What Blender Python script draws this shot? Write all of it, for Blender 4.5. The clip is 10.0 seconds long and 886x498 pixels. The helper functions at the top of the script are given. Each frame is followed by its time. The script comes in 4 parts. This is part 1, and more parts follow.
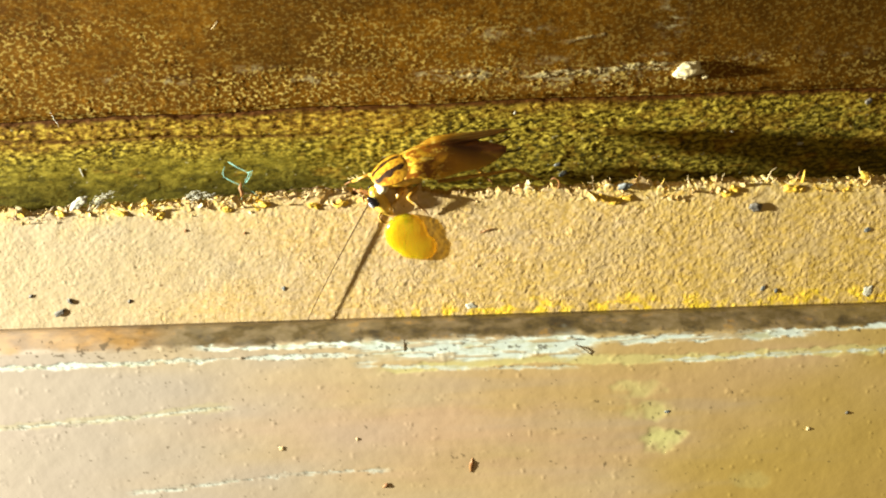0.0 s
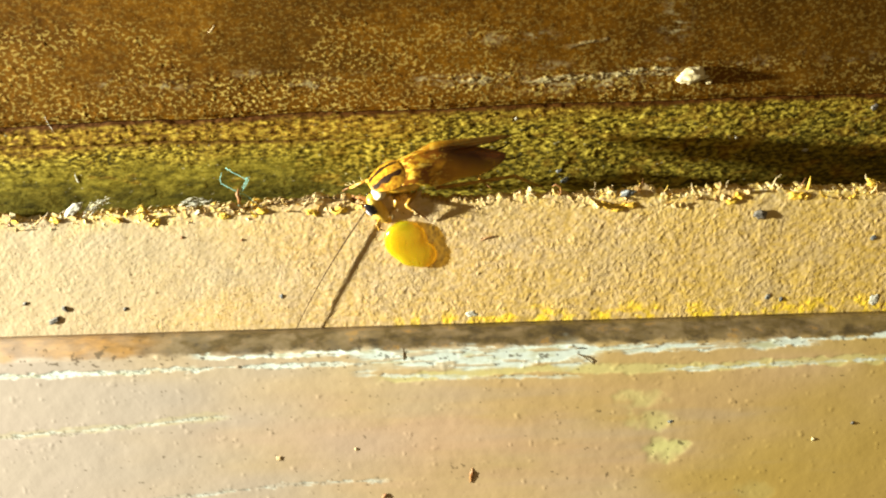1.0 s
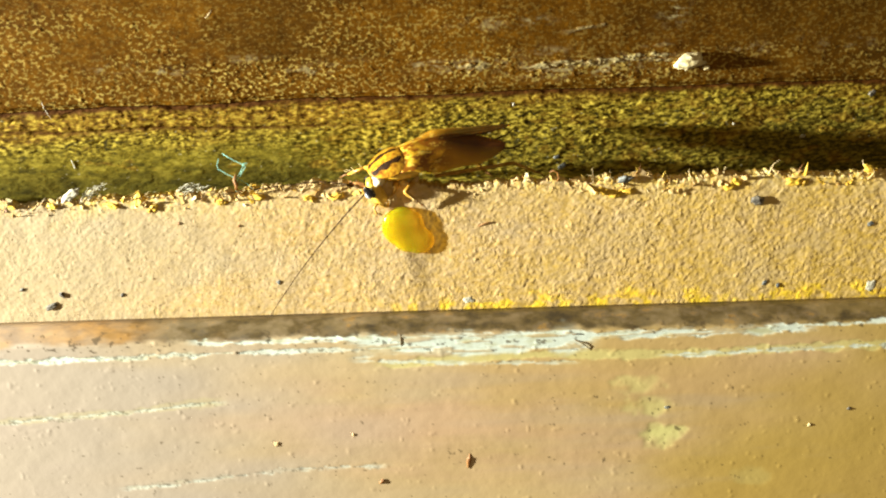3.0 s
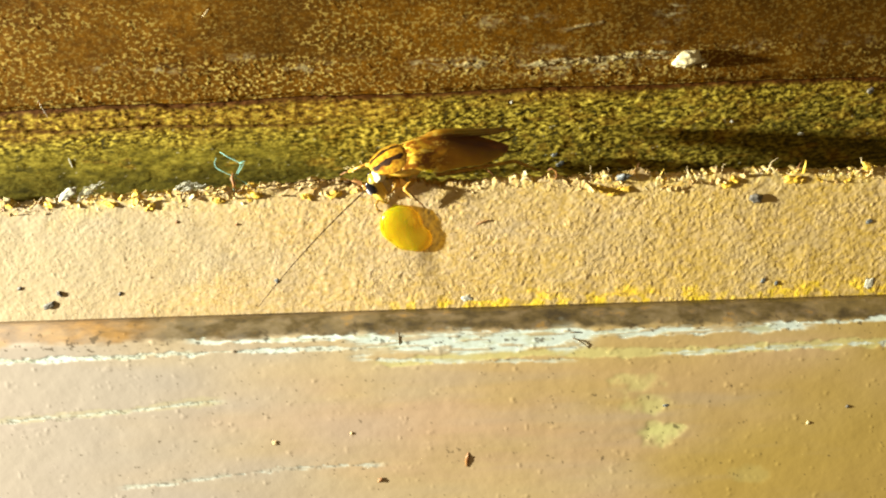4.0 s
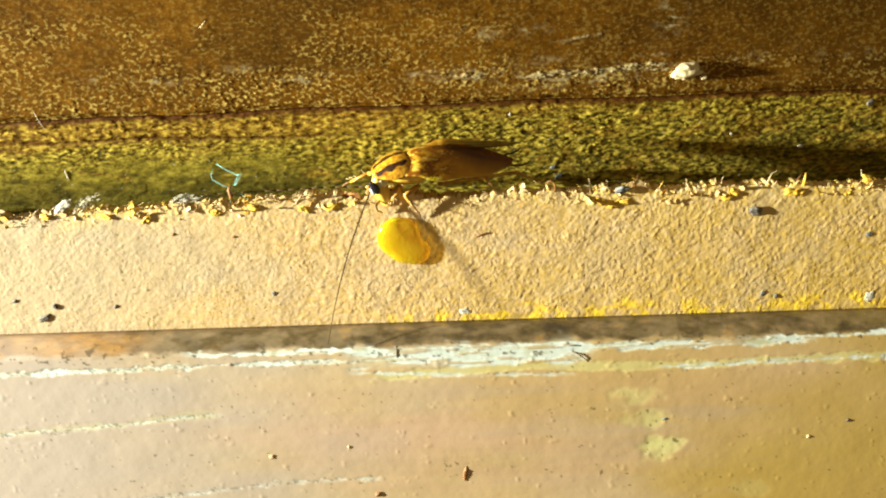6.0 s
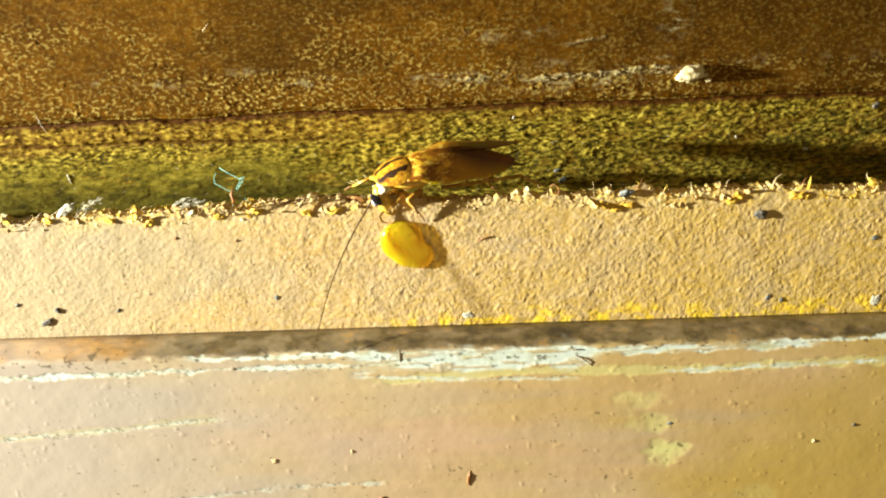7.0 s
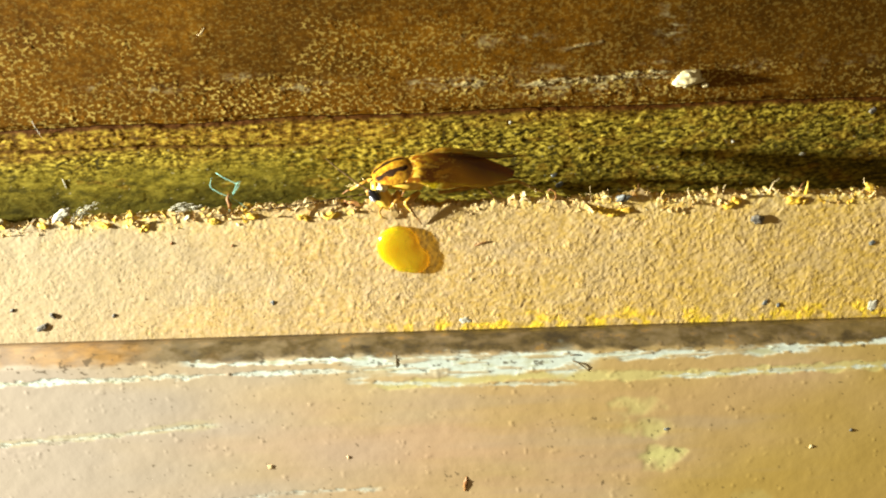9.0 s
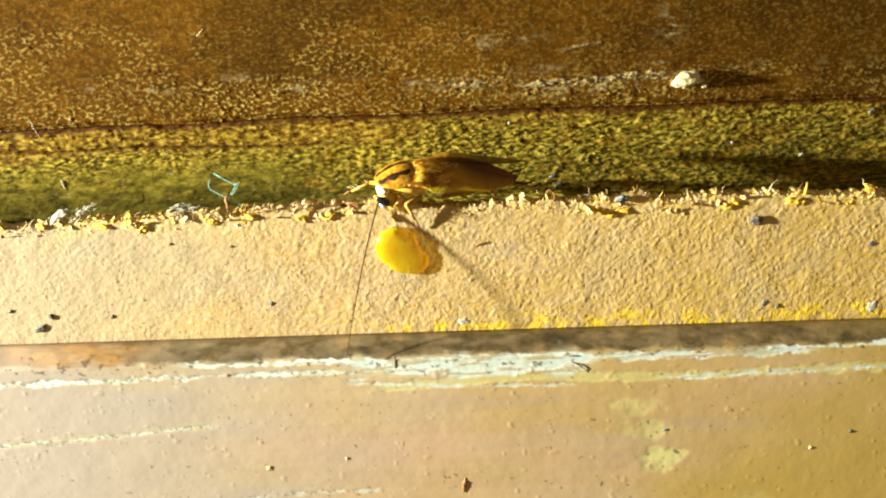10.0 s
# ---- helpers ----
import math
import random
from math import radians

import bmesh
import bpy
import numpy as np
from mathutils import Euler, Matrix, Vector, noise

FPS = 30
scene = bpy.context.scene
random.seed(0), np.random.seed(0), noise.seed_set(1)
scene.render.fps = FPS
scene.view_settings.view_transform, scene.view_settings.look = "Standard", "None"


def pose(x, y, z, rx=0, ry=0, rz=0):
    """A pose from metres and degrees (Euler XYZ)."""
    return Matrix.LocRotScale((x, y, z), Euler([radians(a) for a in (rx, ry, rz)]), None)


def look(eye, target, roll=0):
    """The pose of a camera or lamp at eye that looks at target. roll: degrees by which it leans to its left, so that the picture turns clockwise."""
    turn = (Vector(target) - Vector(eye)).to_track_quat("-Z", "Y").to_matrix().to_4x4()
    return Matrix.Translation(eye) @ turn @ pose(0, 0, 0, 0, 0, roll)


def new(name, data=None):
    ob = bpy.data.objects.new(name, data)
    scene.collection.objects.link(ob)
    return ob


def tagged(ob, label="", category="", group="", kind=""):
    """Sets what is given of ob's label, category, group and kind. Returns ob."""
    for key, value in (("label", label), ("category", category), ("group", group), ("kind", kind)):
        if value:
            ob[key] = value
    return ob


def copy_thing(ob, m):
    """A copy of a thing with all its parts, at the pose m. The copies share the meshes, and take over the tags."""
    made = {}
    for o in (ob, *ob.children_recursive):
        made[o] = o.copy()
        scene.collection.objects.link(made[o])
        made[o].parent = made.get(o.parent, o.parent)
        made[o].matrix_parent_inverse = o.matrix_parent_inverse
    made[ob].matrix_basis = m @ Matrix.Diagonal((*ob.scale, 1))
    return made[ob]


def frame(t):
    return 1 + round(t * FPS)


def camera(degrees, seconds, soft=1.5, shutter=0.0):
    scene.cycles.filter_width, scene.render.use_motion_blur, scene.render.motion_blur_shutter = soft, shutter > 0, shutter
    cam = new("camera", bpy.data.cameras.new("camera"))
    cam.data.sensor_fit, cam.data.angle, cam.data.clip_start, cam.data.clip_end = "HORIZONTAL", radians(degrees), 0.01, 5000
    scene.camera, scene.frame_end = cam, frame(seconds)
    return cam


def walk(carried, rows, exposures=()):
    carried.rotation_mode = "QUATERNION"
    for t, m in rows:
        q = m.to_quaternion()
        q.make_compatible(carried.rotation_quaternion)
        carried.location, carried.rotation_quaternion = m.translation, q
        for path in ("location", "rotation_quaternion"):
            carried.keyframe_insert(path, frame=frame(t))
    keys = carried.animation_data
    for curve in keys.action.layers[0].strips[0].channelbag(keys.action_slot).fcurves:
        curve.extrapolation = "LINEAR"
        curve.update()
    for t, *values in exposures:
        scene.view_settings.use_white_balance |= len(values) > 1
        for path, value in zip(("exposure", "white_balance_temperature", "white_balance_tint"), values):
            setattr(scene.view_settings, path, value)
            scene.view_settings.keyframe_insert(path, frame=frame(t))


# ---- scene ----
cam = camera(42, 10.0, soft=2.1)
cam.data.dof.use_dof, cam.data.dof.focus_distance, cam.data.dof.aperture_fstop = True, 0.098, 160.0
MM = 0.001


def eye_pose(x, y, z, yaw, pitch, roll):
    """The camera's pose from millimetres and degrees."""
    return pose(x * MM, y * MM, z * MM, 90 + pitch, 0, yaw) @ pose(0, 0, 0, 0, 0, roll)


PATH = [
    (0.0, -0.149, -93.969, 32.876, 0.009, -22.111, -2.094),
    (0.5, -0.116, -92.345, 32.645, 0.052, -22.073, -2.052),
    (1.0, -0.149, -92.463, 32.754, -0.000, -22.000, -2.000),
    (1.5, -0.195, -92.449, 32.732, -0.035, -21.953, -1.974),
    (2.0, -0.121, -92.516, 32.655, -0.019, -22.064, -1.994),
    (2.5, -0.200, -92.511, 32.690, -0.106, -22.442, -1.926),
    (4.0, -0.109, -92.364, 32.616, -0.193, -22.737, -2.002),
    (4.5, -0.132, -92.249, 32.643, -0.262, -22.730, -1.952),
    (5.0, -0.162, -92.198, 32.635, -0.352, -22.944, -1.902),
    (5.5, -0.140, -92.019, 32.554, -0.381, -22.382, -1.888),
    (7.0, 0.145, -91.337, 32.611, 0.005, -22.146, -2.073),
    (7.5, 0.106, -91.197, 32.489, -0.062, -22.155, -2.041),
    (8.0, -0.028, -91.167, 32.456, -0.207, -22.232, -2.000),
    (8.5, 0.176, -91.148, 32.458, -0.127, -22.111, -2.012),
    (9.0, 0.048, -91.142, 32.477, -0.244, -21.872, -1.967),
    (9.5, 0.324, -91.052, 32.378, -0.107, -22.002, -2.042),
    (10.0, 0.273, -91.057, 32.420, -0.176, -21.819, -1.991),
]
walk(cam, [(t, eye_pose(*row)) for t, *row in PATH])

# ---- light: one hand torch from the side, and a dim room ----
world = bpy.data.worlds.new("dim_room")
scene.world = world
world.use_nodes = True
world.node_tree.nodes["Background"].inputs["Color"].default_value = (1.0, 0.74, 0.38, 1)
world.node_tree.nodes["Background"].inputs["Strength"].default_value = 0.22

torch_data = bpy.data.lights.new("torch", "AREA")
torch_data.shape, torch_data.size, torch_data.energy = "DISK", 0.008, 4.95
torch_data.color = (0.94, 0.955, 0.815)
torch = new("torch", torch_data)
torch.matrix_world = look((-0.2583, -0.0502, 0.0314), (0.0, 0.0, 0.0))

# ---- noise for reliefs ----
TABLE = np.random.RandomState(7).rand(256, 256)


def smooth_noise(x, y, seed=0):
    x, y = np.asarray(x, float) + 37.3 * seed, np.asarray(y, float) + 91.7 * seed
    i, j = np.floor(x).astype(int), np.floor(y).astype(int)
    a, b = x - i, y - j
    a, b = a * a * (3 - 2 * a), b * b * (3 - 2 * b)
    n = lambda p, q: TABLE[p % 256, q % 256]
    return (n(i, j) * (1 - a) + n(i + 1, j) * a) * (1 - b) + (n(i, j + 1) * (1 - a) + n(i + 1, j + 1) * a) * b


def layered(x, y, octaves=4, seed=0):
    total, size = 0.0, 1.0
    for k in range(octaves):
        total = total + size * (smooth_noise(x * 2.03**k, y * 2.03**k, seed + k) - 0.5)
        size *= 0.55
    return total


def woven(u, w, along, across, octaves, seed):
    """Layered noise on a slanted, wavering net, so that no rows or columns show."""
    a = u + 0.55 * w + 0.9 * layered(w * 0.7, u * 0.4, 2, seed + 400)
    b = w - 0.07 * u + 0.5 * layered(u * 0.5, w * 0.6, 2, seed + 410)
    return layered(a * along, b * across, octaves, seed)


def ramp(x, low, high):
    s = np.clip((x - low) / (high - low), 0, 1)
    return s * s * (3 - 2 * s)


# ---- materials ----
def nodes_of(name):
    m = bpy.data.materials.new(name)
    m.use_nodes = True
    return m, m.node_tree.nodes, m.node_tree.links, m.node_tree.nodes["Principled BSDF"]


def texture(m, scale, stretch=(1, 1, 1), detail=4.0, rough=0.6):
    """Noise in cycles per millimetre, in the thing's own space."""
    nodes, links = m.node_tree.nodes, m.node_tree.links
    where, mapping, tex = nodes.new("ShaderNodeTexCoord"), nodes.new("ShaderNodeMapping"), nodes.new("ShaderNodeTexNoise")
    mapping.inputs["Scale"].default_value = [1000 * s for s in stretch]
    tex.inputs["Scale"].default_value, tex.inputs["Detail"].default_value, tex.inputs["Roughness"].default_value = scale, detail, rough
    links.new(where.outputs["Object"], mapping.inputs["Vector"])
    links.new(mapping.outputs["Vector"], tex.inputs["Vector"])
    return tex.outputs["Fac"]


def colours(m, fac, stops):
    node = m.node_tree.nodes.new("ShaderNodeValToRGB")
    while len(node.color_ramp.elements) < len(stops):
        node.color_ramp.elements.new(0.5)
    for e, (at, c) in zip(node.color_ramp.elements, stops):
        e.position, e.color = at, (*c, 1)
    m.node_tree.links.new(fac, node.inputs["Fac"])
    return node.outputs["Color"]


def mixed(m, fac, a, b, mode="MIX"):
    node = m.node_tree.nodes.new("ShaderNodeMix")
    node.data_type, node.blend_type = "RGBA", mode
    for value, socket in ((fac, node.inputs[0]), (a, node.inputs[6]), (b, node.inputs[7])):
        if isinstance(value, (int, float)):
            socket.default_value = value
        elif isinstance(value, tuple):
            socket.default_value = (*value, 1)
        else:
            m.node_tree.links.new(value, socket)
    return node.outputs[2]


def attribute(m, name):
    node = m.node_tree.nodes.new("ShaderNodeAttribute")
    node.attribute_name = name
    return node.outputs["Fac"]


def product(m, a, b):
    node = m.node_tree.nodes.new("ShaderNodeMath")
    node.operation = "MULTIPLY"
    m.node_tree.links.new(a, node.inputs[0])
    m.node_tree.links.new(b, node.inputs[1])
    return node.outputs[0]


def bumped(m, fac, depth, strength=1.0):
    node = m.node_tree.nodes.new("ShaderNodeBump")
    node.inputs["Strength"].default_value, node.inputs["Distance"].default_value = strength, depth * MM
    m.node_tree.links.new(fac, node.inputs["Height"])
    m.node_tree.links.new(node.outputs["Normal"], m.node_tree.nodes["Principled BSDF"].inputs["Normal"])


def finish(m, colour, rough, **more):
    shader = m.node_tree.nodes["Principled BSDF"]
    if isinstance(colour, tuple):
        shader.inputs["Base Color"].default_value = (*colour, 1)
    else:
        m.node_tree.links.new(colour, shader.inputs["Base Color"])
    shader.inputs["Roughness"].default_value = rough
    for key, value in more.items():
        shader.inputs[key.replace("_", " ")].default_value = value
    return m


def plaster_material():
    m = nodes_of("rough_plaster")[0]
    c = colours(m, texture(m, 0.35, detail=5), [(0.3, (0.48, 0.315, 0.105)), (0.5, (0.57, 0.395, 0.158)), (0.72, (0.63, 0.46, 0.20))])
    # dark end: orange shade between the grains, put into the colour
    c = mixed(m, 0.45, c, colours(m, texture(m, 2.6, (0.7, 1, 1.2)), [(0.38, (0.42, 0.22, 0.045)), (0.60, (0.76, 0.55, 0.28))]))
    c = mixed(m, attribute(m, "dim_tint"), c, (0.572, 0.376, 0.066))
    c = mixed(m, 0.36, c, colours(m, texture(m, 1.7, (0.8, 1, 1.1), 3), [(0.38, (0.58, 0.36, 0.060)), (0.48, (0.545, 0.372, 0.13)), (0.60, (0.68, 0.49, 0.28))]))
    c = mixed(m, attribute(m, "pale_glare"), c, (0.43, 0.350, 0.232))
    c = mixed(m, attribute(m, "yellow"), c, colours(m, texture(m, 1.5, detail=3), [(0.40, (0.62, 0.38, 0.06)), (0.55, (0.88, 0.60, 0.03))]))
    c = mixed(m, colours(m, texture(m, 0.13, (1, 1, 1.6), 3), [(0.50, (0, 0, 0)), (0.66, (0.25, 0.25, 0.25))]), c, (0.47, 0.385, 0.28))
    c = mixed(m, colours(m, texture(m, 2.4, (1, 1, 1.2), 1.5), [(0.655, (0, 0, 0)), (0.70, (0.85, 0.85, 0.85))]), c, (0.20, 0.11, 0.04))
    c = mixed(m, attribute(m, "torn"), c, colours(m, texture(m, 1.6, detail=3), [(0.28, (0.30, 0.14, 0.016)), (0.38, (0.60, 0.37, 0.05)), (0.50, (0.76, 0.56, 0.16)), (0.62, (0.74, 0.60, 0.36))]))
    bumped(m, product(m, texture(m, 3.1, (1.0, 1, 0.85), detail=3, rough=0.6), attribute(m, "rugged")), 0.070, 1.0)
    return finish(m, c, 0.85, Specular_IOR_Level=0.3)


def olive_material():
    m = nodes_of("worn_olive_wood")[0]
    soft = colours(m, texture(m, 1.5, (0.40, 1.0, 1), 3), [(0.38, (0.0752, 0.0601, 0.003)), (0.5, (0.215, 0.168, 0.011)), (0.68, (0.429, 0.345, 0.042))])
    fine = colours(m, texture(m, 3.2, (0.55, 1.1, 1), 2.5, 0.6), [(0.38, (0.042, 0.030, 0.003)), (0.5, (0.245, 0.172, 0.010)), (0.60, (0.67, 0.520, 0.072))])
    c = mixed(m, attribute(m, "grainy"), soft, fine)
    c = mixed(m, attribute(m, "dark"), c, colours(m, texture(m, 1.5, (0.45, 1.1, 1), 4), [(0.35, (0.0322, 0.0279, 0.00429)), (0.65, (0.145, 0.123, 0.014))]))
    c = mixed(m, attribute(m, "brown"), c, colours(m, texture(m, 2.4, (0.55, 1.2, 1), 4), [(0.38, (0.0968, 0.0386, 0.00322)), (0.50, (0.29, 0.15, 0.00968)), (0.61, (0.644, 0.450, 0.060))]))
    flecks = colours(m, texture(m, 2.6, (0.62, 1.0, 1), 2), [(0.69, (0, 0, 0)), (0.74, (1, 1, 1))])
    c = mixed(m, flecks, c, (0.451, 0.412, 0.23))
    c = mixed(m, attribute(m, "grime"), c, (0.0968, 0.0317, 0.00211))
    bumped(m, texture(m, 3.0, (0.6, 1.1, 1)), 0.035, 1.0)
    return finish(m, c, 0.75, Specular_IOR_Level=0.15)


def brown_material():
    m = nodes_of("old_brown_varnish")[0]
    c = colours(m, texture(m, 0.09, (0.6, 1.6, 1), 4), [(0.35, (0.12, 0.0462, 0.0023)), (0.65, (0.242, 0.101, 0.0042))])
    c = mixed(m, 0.38, c, colours(m, texture(m, 1.5, (0.6, 1.1, 1), 5), [(0.38, (0.0525, 0.0189, 0.00147)), (0.62, (0.273, 0.118, 0.00525))]))
    sparks = colours(m, texture(m, 3.4, (0.8, 1.0, 1), 2, 0.55), [(0.525, (0, 0, 0)), (0.60, (1, 1, 1))])
    c = mixed(m, attribute(m, "falloff_tone"), c, (0.065, 0.0294, 0.002))
    c = mixed(m, mixed(m, 1.0, sparks, attribute(m, "gritty"), "MULTIPLY"), c, (0.54, 0.385, 0.095))
    c = mixed(m, attribute(m, "pale"), c, (0.62, 0.54, 0.285))
    bumped(m, texture(m, 2.4, (0.7, 1.1, 1), 4), 0.022, 1.0)
    return finish(m, c, 0.55, Specular_IOR_Level=0.1)


def paint_material():
    m = nodes_of("old_tan_paint")[0]
    c = colours(m, texture(m, 0.10, (0.4, 1, 1), 4), [(0.3, (0.49, 0.335, 0.165)), (0.55, (0.56, 0.40, 0.21)), (0.75, (0.60, 0.445, 0.25))])
    c = mixed(m, 0.30, c, colours(m, texture(m, 0.55, (0.08, 1, 1), 4), [(0.35, (0.40, 0.25, 0.095)), (0.65, (0.66, 0.47, 0.24))]))
    c = mixed(m, 0.42, c, colours(m, texture(m, 0.07, (0.35, 1, 1.6), 4), [(0.36, (0.60, 0.385, 0.28)), (0.50, (0.55, 0.40, 0.20)), (0.64, (0.56, 0.44, 0.20))]))
    c = mixed(m, attribute(m, "dim_tint"), c, (0.478, 0.320, 0.070))
    c = mixed(m, attribute(m, "pale_glare"), c, (0.418, 0.356, 0.308))
    grime = colours(m, texture(m, 0.9, (0.6, 1, 1), 5), [(0.35, (0.045, 0.031, 0.014)), (0.50, (0.10, 0.066, 0.022)), (0.60, (0.14, 0.098, 0.050)), (0.70, (0.25, 0.14, 0.035))])
    grime = mixed(m, attribute(m, "rusty"), grime, colours(m, texture(m, 0.7, (0.5, 1, 1), 4), [(0.40, (0.15, 0.072, 0.018)), (0.60, (0.36, 0.185, 0.045))]))
    c = mixed(m, attribute(m, "dirt"), c, grime)
    c = mixed(m, attribute(m, "lime"), c, (0.65, 0.60, 0.24))
    c = mixed(m, attribute(m, "mint"), c, colours(m, texture(m, 1.4, (0.25, 1, 1), 4), [(0.30, (0.50, 0.50, 0.32)), (0.50, (0.66, 0.73, 0.66))]))
    c = mixed(m, attribute(m, "speck"), c, (0.07, 0.045, 0.02))
    bumped(m, texture(m, 1.6, detail=4), 0.012, 0.7)
    return finish(m, c, 0.45)


def plain(name, colour, rough, **more):
    return finish(nodes_of(name)[0], colour, rough, **more)


def mottled(name, a, b, scale, rough, depth=0.03, **more):
    m = nodes_of(name)[0]
    bumped(m, texture(m, scale * 1.7), depth, 0.7)
    return finish(m, colours(m, texture(m, scale), [(0.35, a), (0.65, b)]), rough, **more)


def wing_material():
    """Amber glaze: golden with veins and painted glints at the shoulder, red brown to the tail and along the seam."""
    m = nodes_of("amber_wing")[0]
    where, split = m.node_tree.nodes.new("ShaderNodeTexCoord"), m.node_tree.nodes.new("ShaderNodeSeparateXYZ")
    reach, side, seam, away = m.node_tree.nodes.new("ShaderNodeMapRange"), m.node_tree.nodes.new("ShaderNodeMath"), m.node_tree.nodes.new("ShaderNodeMath"), m.node_tree.nodes.new("ShaderNodeMapRange")
    reach.inputs["From Min"].default_value, reach.inputs["From Max"].default_value = -6.4 * MM, 3.2 * MM
    m.node_tree.links.new(where.outputs["Object"], split.inputs["Vector"])
    m.node_tree.links.new(split.outputs["X"], reach.inputs["Value"])
    c = colours(m, reach.outputs["Result"], [(0.0, (0.34, 0.160, 0.008)), (0.40, (0.42, 0.170, 0.007)), (0.56, (0.60, 0.250, 0.008)), (0.70, (0.76, 0.33, 0.010)), (0.84, (0.90, 0.47, 0.026))])
    c = mixed(m, 0.3, c, colours(m, texture(m, 1.1, (0.3, 1, 1), 5), [(0.35, (0.12, 0.045, 0.002)), (0.65, (0.36, 0.17, 0.008))]))
    side.operation, seam.operation = "ABSOLUTE", "MULTIPLY_ADD"
    seam.inputs[1].default_value = 0.32
    m.node_tree.links.new(split.outputs["Y"], side.inputs[0])
    m.node_tree.links.new(split.outputs["X"], seam.inputs[0])
    m.node_tree.links.new(side.outputs[0], seam.inputs[2])
    away.inputs["From Min"].default_value, away.inputs["From Max"].default_value = 0.2 * MM, 1.4 * MM
    m.node_tree.links.new(seam.outputs[0], away.inputs["Value"])
    c = mixed(m, away.outputs["Result"], (0.060, 0.017, 0.001), c)
    front = colours(m, reach.outputs["Result"], [(0.52, (0, 0, 0)), (0.74, (1, 1, 1))])
    stains = colours(m, texture(m, 2.0, (0.55, 0.9, 1), 3), [(0.44, (0, 0, 0)), (0.52, (1, 1, 1))])
    c = mixed(m, mixed(m, 1.0, stains, front, "MULTIPLY"), c, (0.22, 0.065, 0.003))
    # gold strands of the shoulder, with its bright glints painted in
    vein_glints = colours(m, texture(m, 2.6, (0.5, 0.9, 1), 2), [(0.57, (0, 0, 0)), (0.64, (0.8, 0.8, 0.8))])
    c = mixed(m, mixed(m, 1.0, vein_glints, front, "MULTIPLY"), c, (0.92, 0.60, 0.09))
    bumped(m, texture(m, 2.2, (0.25, 1, 1)), 0.05, 0.9)
    finish(m, c, 0.36, Specular_IOR_Level=0.4, Subsurface_Weight=0.3, Subsurface_Scale=0.0010, Subsurface_Radius=(1.0, 0.75, 0.2))
    return m


def gel_material():
    """Cloudy amber gel: light passes on through about half of it."""
    m = mottled("amber_bait_gel", (0.93, 0.57, 0.008), (0.96, 0.65, 0.018), 0.8, 0.15, 0.01, Subsurface_Weight=0.95, Subsurface_Scale=0.0026, Coat_Weight=1.0, Coat_Roughness=0.16, Coat_IOR=1.6)
    nodes, links = m.node_tree.nodes, m.node_tree.links
    clear, blend = nodes.new("ShaderNodeBsdfTransparent"), nodes.new("ShaderNodeMixShader")
    clear.inputs["Color"].default_value = (1.0, 0.82, 0.25, 1)
    blend.inputs["Fac"].default_value = 0.55
    links.new(nodes["Principled BSDF"].outputs["BSDF"], blend.inputs[1])
    links.new(clear.outputs["BSDF"], blend.inputs[2])
    links.new(blend.outputs["Shader"], nodes["Material Output"].inputs["Surface"])
    return m


PLASTER, OLIVE, BROWN, PAINT = plaster_material(), olive_material(), brown_material(), paint_material()
GEL = gel_material()
GEL.node_tree.nodes["Principled BSDF"].inputs["Subsurface Radius"].default_value = (1.0, 0.75, 0.12)
WING = wing_material()
PRONOTUM = mottled("straw_pronotum", (0.22, 0.070, 0.004), (0.74, 0.385, 0.024), 2.1, 0.3, 0.03, Coat_Weight=0.3)
STRIPE = mottled("dark_stripe", (0.016, 0.006, 0.002), (0.045, 0.016, 0.003), 1.5, 0.6, 0.03, Specular_IOR_Level=0.15)
BELLY = mottled("amber_belly", (0.42, 0.19, 0.012), (0.64, 0.34, 0.03), 1.0, 0.35)
HEAD = mottled("honey_head", (0.72, 0.42, 0.028), (0.92, 0.63, 0.11), 1.5, 0.32)
LEG = mottled("honey_leg", (0.34, 0.15, 0.012), (0.62, 0.36, 0.055), 1.2, 0.35)
EYE = plain("black_eye", (0.012, 0.010, 0.014), 0.12, Coat_Weight=0.6)
PALE = mottled("pale_skin", (0.74, 0.62, 0.34), (0.90, 0.86, 0.68), 2.0, 0.35, 0.05)
SHEEN = plain("painted_sheen", (0.55, 0.58, 0.68), 0.25, Coat_Weight=0.6)
SPINE = plain("pale_spine", (0.74, 0.56, 0.25), 0.4)
ANTENNA = mottled("brown_antenna", (0.04, 0.020, 0.005), (0.10, 0.052, 0.011), 2.0, 0.6, 0.03, Specular_IOR_Level=0.15)
GRIT = mottled("slate_grit", (0.03, 0.027, 0.024), (0.20, 0.17, 0.13), 3.0, 0.7, 0.08)
BLUEGRIT = mottled("blue_grit", (0.05, 0.052, 0.05), (0.20, 0.21, 0.20), 3.0, 0.6, 0.08)
CREAM = mottled("cream_crumb", (0.56, 0.44, 0.20), (0.80, 0.70, 0.42), 2.0, 0.8, 0.08)
RUST = mottled("rust_grain", (0.15, 0.055, 0.012), (0.36, 0.16, 0.035), 2.0, 0.6, 0.05)
FLAKE = mottled("paint_flake", (0.48, 0.31, 0.08), (0.70, 0.52, 0.24), 2.5, 0.7, 0.06)
GOLDFLAKE = mottled("ochre_flake", (0.48, 0.26, 0.02), (0.84, 0.56, 0.06), 2.5, 0.6, 0.06)
DUST = mottled("grey_dust", (0.34, 0.32, 0.25), (0.60, 0.56, 0.44), 2.5, 0.9, 0.06)
THREAD = plain("teal_thread", (0.20, 0.44, 0.36), 0.6)
STRAW = plain("pale_fibre", (0.66, 0.50, 0.25), 0.6)

